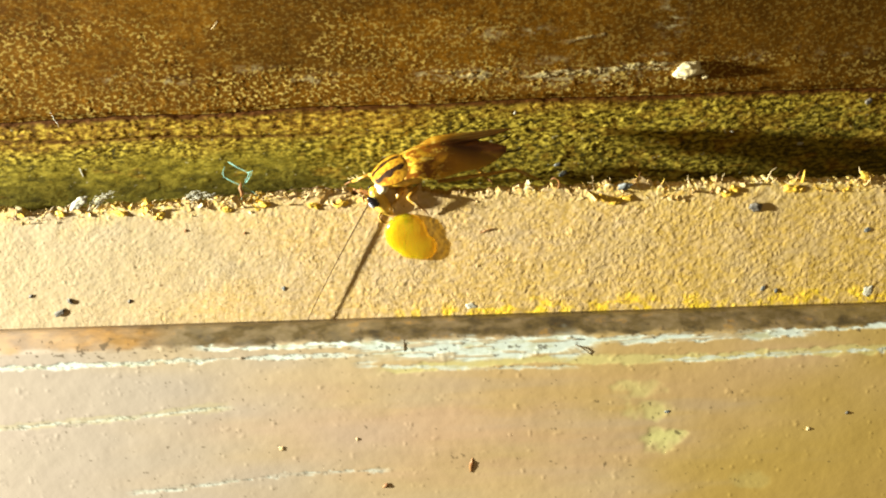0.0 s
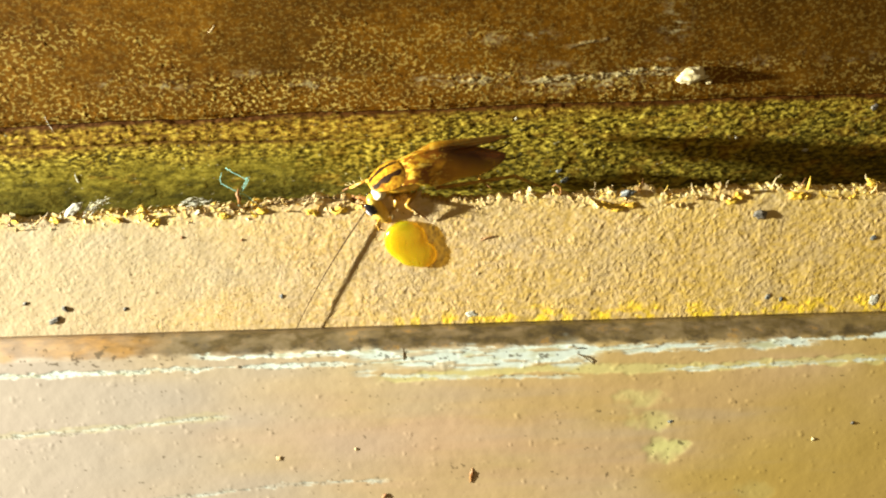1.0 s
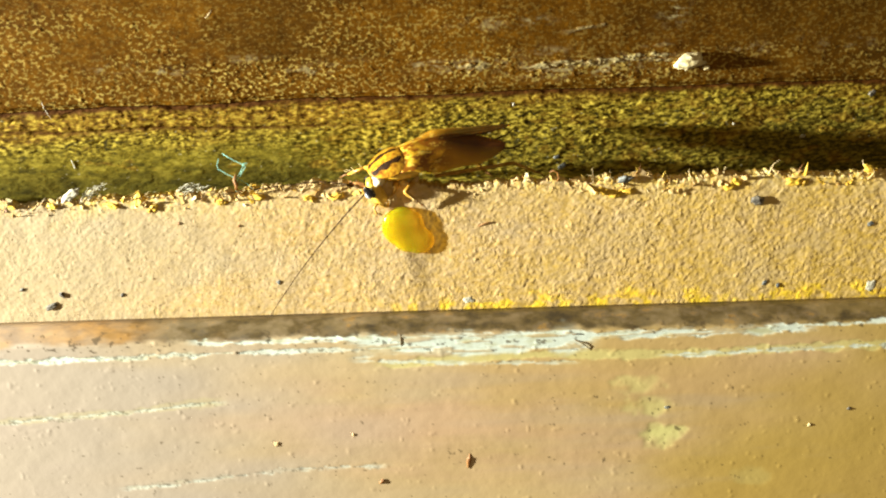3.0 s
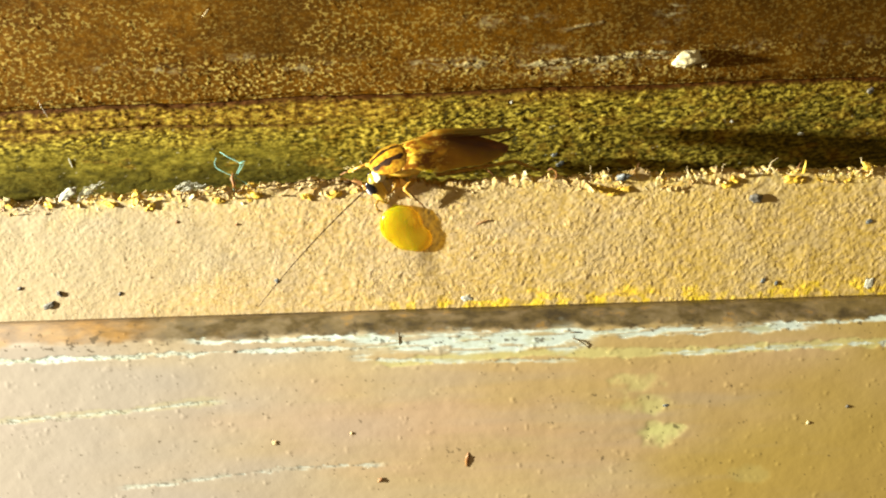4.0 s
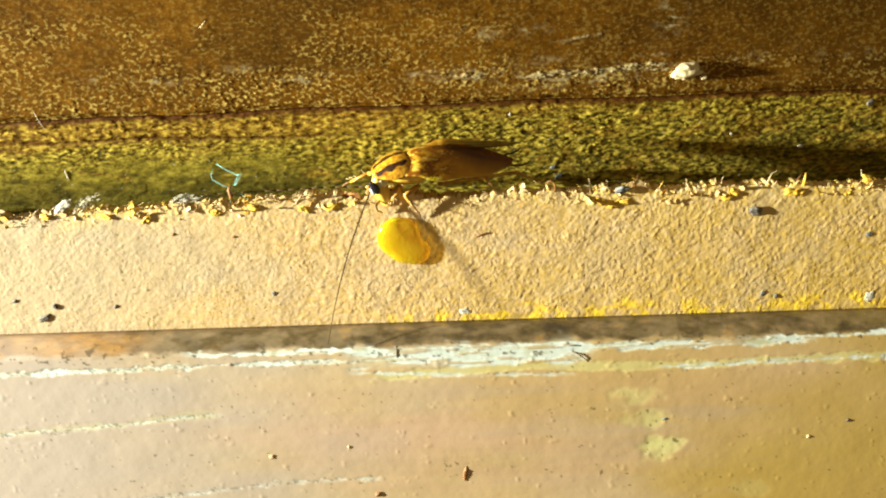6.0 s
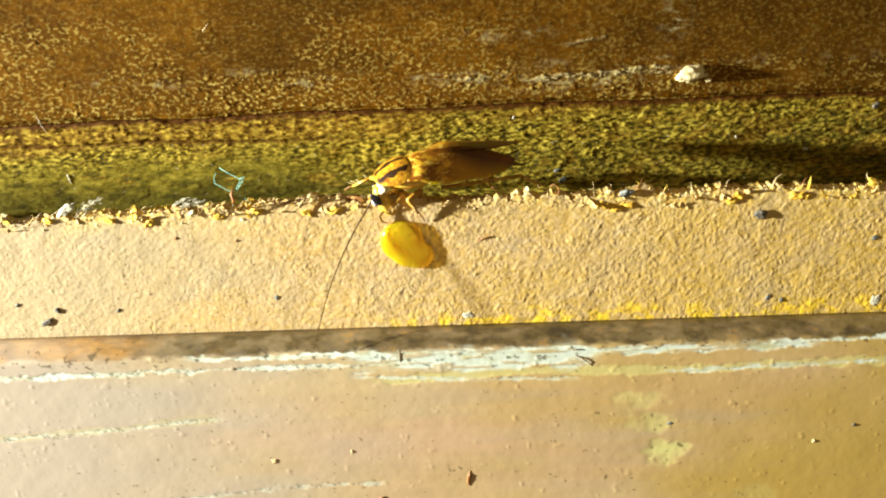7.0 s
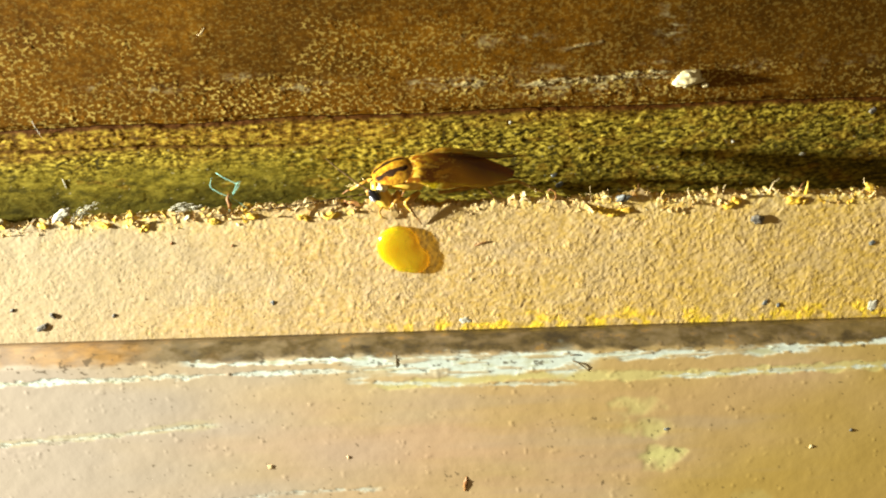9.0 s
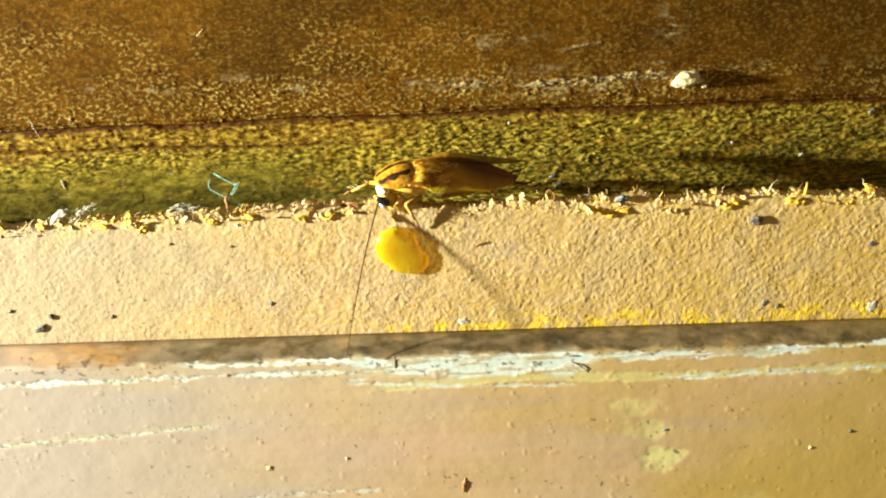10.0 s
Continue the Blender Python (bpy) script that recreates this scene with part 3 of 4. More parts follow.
# ---- the bait ----
def make_bait():
    """A low drop of merged lobes."""
    bm = bmesh.new()
    spokes, steps = 56, 16
    lobes = ((-0.38, 0.38, 1.86), (0.15, -0.50, 1.55), (1.05, -0.98, 1.24))

    def reach(a):
        best = []
        for cx, cy, r in lobes:
            along = cx * math.cos(a) + cy * math.sin(a)
            under = r * r - (cx * cx + cy * cy) + along * along
            best.append(along + math.sqrt(max(under, 0.01)))
        return sum(x**26 for x in best) ** (1 / 26) * 0.985

    top = bm.verts.new((-0.1 * MM, 0.15 * MM, 0.51 * MM))
    rings = []
    for k in range(1, steps + 1):
        s = k / steps
        ring = []
        for n in range(spokes):
            a = 2 * math.pi * n / spokes
            r = reach(a) * math.sin(s * math.pi / 2)
            x, y = r * math.cos(a) - 0.1 * (1 - s), r * math.sin(a) + 0.15 * (1 - s)
            z = (0.50 - 0.10 * x) * (1 - s ** (2.6 + 0.8 * math.cos(a))) ** (0.70 - 0.1 * math.cos(a)) + 0.015 * noise.noise(Vector((x, y, 3))) * (1 - s)
            z -= 0.06 * math.exp(-((x - 1.55) ** 2 + (y - 0.25) ** 2) / 0.20) * (1 - s**4)
            ring.append(bm.verts.new(Vector((x, y, max(z, -0.15))) * MM))
        rings.append(ring)
    for n in range(spokes):
        bm.faces.new((top, rings[0][n], rings[0][(n + 1) % spokes]))
        for p, q in zip(rings, rings[1:]):
            bm.faces.new((p[n], q[n], q[(n + 1) % spokes], p[(n + 1) % spokes]))
    rim = [bm.verts.new(v.co + Vector((0, 0, -0.3 * MM))) for v in rings[-1]]
    for n in range(spokes):
        bm.faces.new((rings[-1][n], rim[n], rim[(n + 1) % spokes], rings[-1][(n + 1) % spokes]))
    bm.faces.new(rim[::-1])
    return thing("bait_drop", bm, GEL, slope_pose(-2.95, 4.05, 0.05), "glossy yellow drop of bait gel stuck on plaster", "gel drop")


make_bait()

# ---- the cockroach: x ahead, y to its left, z up its back, millimetres ----
ROLL, DIVE, YAW, SIZE = -14.0, 0.0, 17.0, 1.12
HOME = Vector((-0.76, 1.8, 2.04))


def body_pose(dx, dz, turn, twist=0.0):
    """The body on the shelf: moved and dipped from its first stance."""
    a, w = radians(DIVE + turn), radians(YAW + twist)
    ahead = Vector((-math.cos(a) * math.cos(w), -math.cos(a) * math.sin(w), -math.sin(a)))
    left = Vector((0, 0, 1)).cross(ahead).normalized()
    back = Matrix.Rotation(radians(ROLL), 3, ahead) @ ahead.cross(left)
    m = Matrix((ahead, back.cross(ahead), back)).transposed().to_4x4()
    m.translation = (HOME + Vector((dx, 0, dz))) * MM
    return m


BODY = [
    (0.0, 0.17, 0.00, 0.7, -0.13, 0.17),
    (0.5, 0.04, -0.04, 0.3, -0.08, 0.11),
    (1.0, 0.00, 0.00, 0.0, 0.00, 0.00),
    (1.5, -0.06, -0.09, 0.0, 0.06, -0.08),
    (2.0, -0.19, -0.21, 0.3, 0.00, 0.02),
    (2.5, -0.08, -0.13, 0.1, -0.07, 0.36),
    (4.0, 0.55, -0.27, -3.9, 0.23, 0.26),
    (4.5, 0.52, -0.27, -4.1, 0.21, 0.25),
    (5.0, 0.49, -0.29, -3.5, 0.33, 0.18),
    (5.5, 1.04, -0.09, -8.4, 0.39, 0.92),
    (7.0, 0.91, 0.02, -4.5, 0.29, 0.33),
    (7.5, 0.87, -0.15, -4.6, 0.35, 0.09),
    (8.0, 0.86, -0.16, -4.6, 0.31, 0.09),
    (8.5, 0.98, -0.07, -5.4, 0.23, 0.23),
    (9.0, 1.16, 0.01, -9.2, 0.38, 0.65),
    (9.5, 1.76, -0.03, -9.5, 0.74, 0.69),
    (10.0, 1.55, -0.32, -8.7, 1.27, 0.41),
]
HIPS = {"fore": (3.1, 0.75, -1.35), "mid": (1.6, 0.8, -1.3), "hind": (0.0, 0.8, -1.2)}


def shell(bm, outline, arch, thick=0.07, rows=14, cols=10):
    """A thin curved plate: outline(s) gives x, inner y, outer y; arch(s, c) its height."""
    def sheet(drop):
        out = []
        for i in range(rows + 1):
            s = i / rows
            x, a, b = outline(s)
            out.append([bm.verts.new(Vector((x, a + (b - a) * c / cols, arch(s, c / cols) - drop)) * MM) for c in range(cols + 1)])
        return out
    top, low = sheet(0), sheet(thick)
    for i in range(rows):
        for c in range(cols):
            bm.faces.new((top[i][c], top[i + 1][c], top[i + 1][c + 1], top[i][c + 1]))
            bm.faces.new((low[i][c], low[i][c + 1], low[i + 1][c + 1], low[i + 1][c]))
    for i in range(rows):
        bm.faces.new((top[i][0], low[i][0], low[i + 1][0], top[i + 1][0]))
        bm.faces.new((top[i][cols], top[i + 1][cols], low[i + 1][cols], low[i][cols]))
    for c in range(cols):
        bm.faces.new((top[0][c], top[0][c + 1], low[0][c + 1], low[0][c]))
        bm.faces.new((top[rows][c], low[rows][c], low[rows][c + 1], top[rows][c + 1]))
    bmesh.ops.recalc_face_normals(bm, faces=bm.faces)


def make_wing(roach, side):
    bm = bmesh.new()

    def outline(s):
        x = 3.1 - 8.45 * s - 1.4 * (side < 0) * s
        tip = max(0.0, s - 0.58) / 0.42
        round_off = max(0.0, s - 0.36) / 0.64
        inner = -0.3 + (1.75 * tip**1.5 if side > 0 else 1.05 * tip**1.9)
        outer = 1.02 + 1.12 * max(0.0, 1 - round_off ** (2.4 if side > 0 else 1.9)) ** (0.5 if side > 0 else 0.75) - 0.55 * max(0.0, 0.2 - s) / 0.2 + 0.45 * (side > 0) * tip
        return x, side * inner, side * (outer + 0.01)

    def arch(s, c):
        x, inner, outer = outline(s)
        return 0.98 - 0.30 * float(1 - ramp(s, 0.0, 0.14)) + 0.72 * math.sin(math.pi / 2 * min(1.0, s / 0.55)) + 0.06 * math.sin(math.pi * s) - (0.75 + 1.25 * ramp(s, 0.0, 0.35)) * c**2.2 * (1 - 0.45 * s) * (1 if side > 0 else 1 - 0.7 * float(ramp(s, 0.08, 0.4))) * min(1.0, abs(outer - inner) / 2.1) - 0.10 * s**2 + 0.05 * (side > 0) - 0.16 * (side < 0) * float(ramp(s, 0.25, 0.6)) * min(1.0, 2 * c) - 0.24 * (side > 0) * (max(0.0, s - 0.3) / 0.7) ** 2 + 0.025 * math.sin(c * 22) * (1 - c)

    shell(bm, outline, arch, 0.06, 44, 16)
    return part("wing", bm, WING, roach, "translucent dark amber forewing")


def pronotum_top(x, y):
    return 0.92 - 0.31 * y * y - 0.11 * (x - 0.2) ** 2 - 0.10 * min(x, 0.0) ** 2


def make_pronotum(roach):
    """The neck shield, dipping forwards, with its two dark stripes."""
    holder = Matrix.Translation(Vector((3.62, 0.10, -0.22)) * MM) @ pose(0, 0, 0, 0, 37, 0) @ pose(0, 0, 0, -9, 0, 0)
    bm = bmesh.new()
    rings = []
    rows, cols = 14, 18
    for drop in (0.0, 0.10):
        sheet = []
        for i in range(rows + 1):
            x = 1.42 * math.cos(math.pi * i / rows)
            half = 1.42 * math.sqrt(max(0.0, 1 - (x / 1.45) ** 2)) ** 0.85 * (1 - 0.24 * x / 1.5) + 0.02
            sheet.append([bm.verts.new(Vector((x, half * math.sin(math.pi / 2 * (2 * c / cols - 1)), pronotum_top(x, half * math.sin(math.pi / 2 * (2 * c / cols - 1))) - drop)) * MM) for c in range(cols + 1)])
        rings.append(sheet)
    top, low = rings
    for i in range(rows):
        for c in range(cols):
            bm.faces.new((top[i][c], top[i][c + 1], top[i + 1][c + 1], top[i + 1][c]))
            bm.faces.new((low[i][c], low[i + 1][c], low[i + 1][c + 1], low[i][c + 1]))
        for c in (0, cols):
            bm.faces.new((top[i][c], top[i + 1][c], low[i + 1][c], low[i][c]))
    for i in (0, rows):
        for c in range(cols):
            bm.faces.new((top[i][c], low[i][c], low[i][c + 1], top[i][c + 1]))
    bmesh.ops.recalc_face_normals(bm, faces=bm.faces)
    shield = part("pronotum", bm, PRONOTUM, roach, "straw yellow neck shield")
    shield.matrix_local = holder
    for side in (1, -1):
        bm = bmesh.new()
        rows_s = 18
        left, right = [], []
        for i in range(rows_s + 1):
            s = i / rows_s
            x = 1.24 - 2.50 * s
            mid = side * (0.40 + 0.18 * math.sin(math.pi * min(1, s * 0.8)) + 0.04 * math.sin(s * 17))
            half = 0.22 * math.sin(math.pi * min(1, 0.12 + s * 0.78)) ** 0.6 * (1 + 0.30 * math.sin(s * 15 + 1))
            for bucket, y in ((left, mid - half), (right, mid + half)):
                bucket.append((x, y, pronotum_top(x, y) + 0.012))
        ring_a = [bm.verts.new(Vector(p) * MM) for p in left]
        ring_m = [bm.verts.new(Vector(((p[0] + q[0]) / 2, (p[1] + q[1]) / 2, pronotum_top((p[0] + q[0]) / 2, (p[1] + q[1]) / 2) + 0.03)) * MM) for p, q in zip(left, right)]
        ring_b = [bm.verts.new(Vector(p) * MM) for p in right]
        for i in range(rows_s):
            bm.faces.new((ring_a[i], ring_a[i + 1], ring_m[i + 1], ring_m[i]))
            bm.faces.new((ring_m[i], ring_m[i + 1], ring_b[i + 1], ring_b[i]))
        bmesh.ops.recalc_face_normals(bm, faces=bm.faces)
        part("stripe", bm, STRIPE, shield, "dark brown lengthwise stripe")
    return shield


def make_head(roach):
    """The head hangs from the neck, mouth down; its space starts at the neck."""
    bm = bmesh.new()
    rings = []
    for s in (0.0, 0.06, 0.16, 0.32, 0.5, 0.68, 0.82, 0.93, 1.0):
        w = 0.84 * math.sin(math.pi * (0.06 + 0.80 * s)) ** 0.65 * (1 - 0.30 * s)
        d = 0.62 * math.sin(math.pi * (0.06 + 0.84 * s)) ** 0.6
        rings.append([(0.15 * math.sin(math.pi * s) + d * math.cos(2 * math.pi * k / 18), w * math.sin(2 * math.pi * k / 18), 0.80 - 2.75 * s) for k in range(18)])
    loft(bm, rings)
    bmesh.ops.recalc_face_normals(bm, faces=bm.faces)
    head = part("head", bm, HEAD, roach, "honey coloured head bent to the bait")
    for side in (1, -1):
        bm = bmesh.new()
        blob(bm, (0.34, 0.24, 0.60), 3, 0.03, 3, Matrix.Rotation(radians(12), 3, "Y"))
        for v in bm.verts:
            v.co += Vector((0.28, side * 0.76, 0.12)) * MM
        part("eye", bm, EYE, head, "glossy black compound eye")
        # the eye's bluish highlight, modelled as a small pale patch
        bm = bmesh.new()
        blob(bm, (0.16, 0.17, 0.34), 5, 0.05, 2, Matrix.Rotation(radians(12), 3, "Y"))
        for v in bm.verts:
            v.co += Vector((0.50, side * 0.84, -0.06)) * MM
        part("eye_sheen", bm, SHEEN, head, "bluish highlight below the eye, made as a pale patch")
        bm = bmesh.new()
        tube(bm, [(0.35, side * 0.5, -1.1), (0.75, side * 0.75, -1.25), (0.85, side * 0.8, -1.7), (0.6, side * 0.65, -2.1)], [0.10, 0.09, 0.09, 0.05])
        part("palp", bm, LEG, head, "jointed honey coloured feeler of the mouth")
        bm = bmesh.new()
        tube(bm, [(0.05, side * 0.35, -1.45), (0.0, side * 0.25, -1.75), (-0.05, side * 0.05, -1.95)], [0.22, 0.18, 0.06])
        part("jaw", bm, RUST, head, "reddish brown jaw")
    return head


HEAD_AT = Vector((4.75, 0.40, -1.95))


def make_leg(roach, kind, side, foot, knee_out, knee_up, knee_ahead=0.0):
    """A leg from its hip to a foot, both in the body's space; the knee stands out and up from the line between."""
    hip = Vector(HIPS[kind])
    thick, at = {"fore": (0.75, 0.48), "mid": (0.60, 0.45), "hind": (0.42, 0.70)}[kind]
    hip.y *= side
    foot = Vector(foot)
    line = foot - hip
    knee = hip + line * at + Vector((knee_ahead, side * knee_out, knee_up))
    ankle = knee + (foot - knee) * 0.68
    local = lambda p: p - hip
    bm = bmesh.new()
    mid = (hip + knee) / 2
    tube(bm, [local(hip), local(hip * 0.7 + knee * 0.3), local(mid), local(knee)], [0.34 * thick, 0.40 * thick, 0.34 * thick, 0.15], 9)
    leg = part("leg", bm, LEG, roach, "spiny honey coloured leg")
    leg.location = hip * MM
    bm = bmesh.new()
    tube(bm, [local(knee), local(knee * 0.5 + ankle * 0.5), local(ankle)], [0.14, 0.13, 0.10])
    part("shin", bm, LEG, leg)
    rnd = random.Random(kind + str(side))
    for k in range(7):
        s = 0.15 + 0.8 * k / 7
        p = local(knee * (1 - s) + ankle * s)
        way = Vector((rnd.uniform(-1, 1), rnd.uniform(-1, 1) + side * 0.4, rnd.uniform(-0.4, 1))).normalized() * 0.5 + (ankle - knee).normalized() * 0.35
        bm = bmesh.new()
        tube(bm, [p, p + way], [0.035, 0.008], 4)
        part("spine", bm, SPINE, leg)
    bm = bmesh.new()
    tube(bm, [local(ankle), local(ankle * 0.5 + foot * 0.5) + Vector((0, 0, 0.08)), local(foot)], [0.08, 0.06, 0.04])
    part("tarsus", bm, RUST, leg)
    leg["rest"] = list(local(foot))
    return leg


FEET = {  # where each foot stands on the shelf or the wood, in the world
    ("fore", 1): (-4.6, -0.1, -1.2), ("mid", 1): (-1.30, -0.15, -1.85), ("hind", 1): (9.2, 5.5, -1.4),
    ("fore", -1): (-9.0, 4.6, -0.6), ("mid", -1): (-3.2, 4.6, -1.3), ("hind", -1): (4.6, 5.2, -1.3),
}
KNEES = {("fore", 1): (0.5, 0.35), ("mid", 1): (0.55, 0.55, 1.5), ("hind", 1): (0.1, 1.25), ("fore", -1): (0.3, 0.5), ("mid", -1): (0.6, 0.9), ("hind", -1): (0.6, 1.1)}


def make_cockroach():
    roach = tagged(new("cockroach"), "small amber cockroach with two dark stripes feeding on bait", "cockroach")
    roach.matrix_world = body_pose(0, 0, 0)
    bm = bmesh.new()
    rings = []
    for s in np.linspace(0, 1, 27):
        x = 2.6 - 7.3 * s
        r = math.sin(math.pi * (0.05 + 0.88 * s)) ** 0.5
        notch = 1 - 0.035 * (math.sin(s * 2 * math.pi * 8) > 0.55)
        rings.append(oval(x, 0, -0.08 + 0.70 * s, 1.40 * r * notch, (0.85 - 0.35 * s) * r * notch, 20, 0.75))
    loft(bm, rings)
    bmesh.ops.recalc_face_normals(bm, faces=bm.faces)
    part("abdomen", bm, BELLY, roach, "ringed amber belly")
    bm = bmesh.new()
    loft(bm, [oval(4.3, 0, -0.75, 0.4, 0.4), oval(3.8, 0, -0.6, 0.95, 0.75), oval(2.8, 0, -0.35, 1.35, 1.0), oval(1.6, 0, -0.25, 1.4, 1.0), oval(1.2, 0, -0.2, 0.9, 0.7)])
    bmesh.ops.recalc_face_normals(bm, faces=bm.faces)
    part("thorax", bm, HEAD, roach)
    make_wing(roach, -1)
    make_wing(roach, 1)
    make_pronotum(roach)
    head = make_head(roach)
    bm = bmesh.new()
    blob(bm, (0.50, 0.62, 0.40), 5, 0.18, 3, Matrix.Rotation(radians(36), 3, "Y"))
    for v in bm.verts:
        v.co += Vector((4.50, 0.42, -1.10)) * MM
    part("neck", bm, PALE, roach, "pale cream skin of the neck")
    head.location = HEAD_AT * MM
    back = body_pose(0, 0, 0).inverted()
    legs = {}
    for (kind, side), foot in FEET.items():
        legs[kind, side] = make_leg(roach, kind, side, (back @ (Vector(foot) * MM)) / (MM * SIZE), *KNEES[kind, side])
    for side in (1, -1):
        bm = bmesh.new()
        tube(bm, [(-4.4, side * 0.4, 0.1), (-5.6, side * 0.75, 0.42), (-6.4, side * 0.95, 0.5), (-6.8, side * 1.0, 0.70), (-7.1, side * 1.0, 1.05)], [0.07, 0.09, 0.08, 0.06, 0.02])
        part("cercus", bm, ANTENNA, roach, "brown tail feeler")
    feelers = {}
    for side in (1, -1):
        bm = bmesh.new()
        tube(bm, [(0, 0, 0), (0.18, side * 0.05, -0.05), (0.35, side * 0.1, -0.05)], [0.13, 0.14, 0.09])
        base = part("antenna", bm, LEG, roach, "thin brown whip antenna")
        pieces = []
        for k in range(SEGMENTS):
            r0, r1 = 0.045 * (1 - k / SEGMENTS) + 0.034, 0.045 * (1 - (k + 1) / SEGMENTS) + 0.034
            bm = bmesh.new()
            tube(bm, [(0, 0, 0), (0, 0, SEGMENT * 0.5), (0, 0, SEGMENT * 1.03)], [r0, (r0 + r1) / 2, r1], 6)
            pieces.append(part("antenna_segment", bm, ANTENNA, base))
        feelers[side] = (base, pieces)
    for ob in roach.children_recursive:
        if not ob.name.startswith("antenna_segment"):
            ob.data.transform(Matrix.Scale(SIZE, 4))
            ob.location *= SIZE
    return roach, head, legs, feelers


SEGMENTS, SEGMENT = 14, 1.0
# seconds, then two places before the upright face (along, down, out) that the near antenna bends through
NEAR_ANTENNA = [
    (0, -9.84, 6.27, 0.50, -12.47, 11.42, 0.45), (0.5, -9.66, 5.23, 0.50, -12.52, 11.30, 0.45), (1, -10.40, 5.80, 0.50, -13.30, 11.41, 0.45),
    (1.5, -10.39, 5.73, 0.50, -13.01, 11.02, 0.45), (2, -10.30, 5.25, 0.50, -12.91, 11.07, 0.45), (2.5, -12.17, 4.19, 2.00, -16.59, 10.24, 2.90),
    (2.7, -12.18, 4.79, 2.00, -16.37, 10.85, 2.90), (3.8, -10.31, 4.72, 2.00, -13.75, 9.73, 2.90), (4, -11.20, 4.24, 2.00, -15.19, 8.93, 2.90),
    (4.2, -12.04, 3.40, 2.00, -16.83, 9.37, 2.90), (4.5, -13.06, 2.03, 2.00, -19.42, 5.37, 2.90), (4.8, -12.11, 3.07, 2.00, -17.43, 7.67, 2.90),
    (5, -8.81, 4.11, 2.00, -10.80, 10.16, 2.90), (5.5, -9.17, 3.08, 2.00, -12.99, 10.38, 2.90), (5.7, -7.61, 4.06, 2.00, -8.88, 9.90, 2.90),
    (6.8, -9.01, 3.96, 2.00, -10.82, 10.29, 2.90), (7, -9.07, 4.37, 2.00, -10.67, 10.30, 2.90), (7.5, -8.77, 4.71, 2.00, -10.29, 10.27, 2.90),
    (8, -9.14, 4.60, 2.00, -11.06, 9.71, 2.90), (8.5, -11.33, 3.26, 2.00, -16.43, 8.72, 2.90), (8.8, -13.31, 0.24, 2.00, -18.66, 1.56, 2.90),
    (9, -12.50, -0.88, 2.00, -18.37, -0.55, 2.90), (9.2, -11.62, -0.10, 2.00, -16.52, 1.58, 2.90), (9.5, -8.11, 2.72, 2.00, -11.50, 8.11, 2.90),
    (9.8, -6.26, 3.58, 2.00, -8.48, 9.58, 2.90), (10, -6.27, 3.94, 2.00, -7.55, 10.26, 2.90),
]
# seconds, then the place over the shelf (along, back, height) at which the far antenna points
FAR_ANTENNA = [
    (0.0, -11.6, 0.6, 0.6), (1.0, -11.4, 0.2, 0.4), (2.5, -11.5, 0.1, 0.5), (4.5, -11.1, 0.0, 0.5), (5.2, -11.3, 0.6, 0.9), (5.5, -12.3, 4.0, 1.9),
    (5.8, -11.0, 0.8, 0.9), (7.0, -10.3, 0.2, 0.5), (8.5, -10.1, 0.8, 0.8), (8.8, -9.9, 5.4, 2.6), (9.2, -10.4, 6.2, 3.2), (9.5, -11.8, 5.7, 2.0), (9.8, -9.8, 1.6, -0.1), (10.0, -9.6, 2.2, -0.5),
]
ROACH, ROACH_HEAD, ROACH_LEGS, FEELERS = make_cockroach()


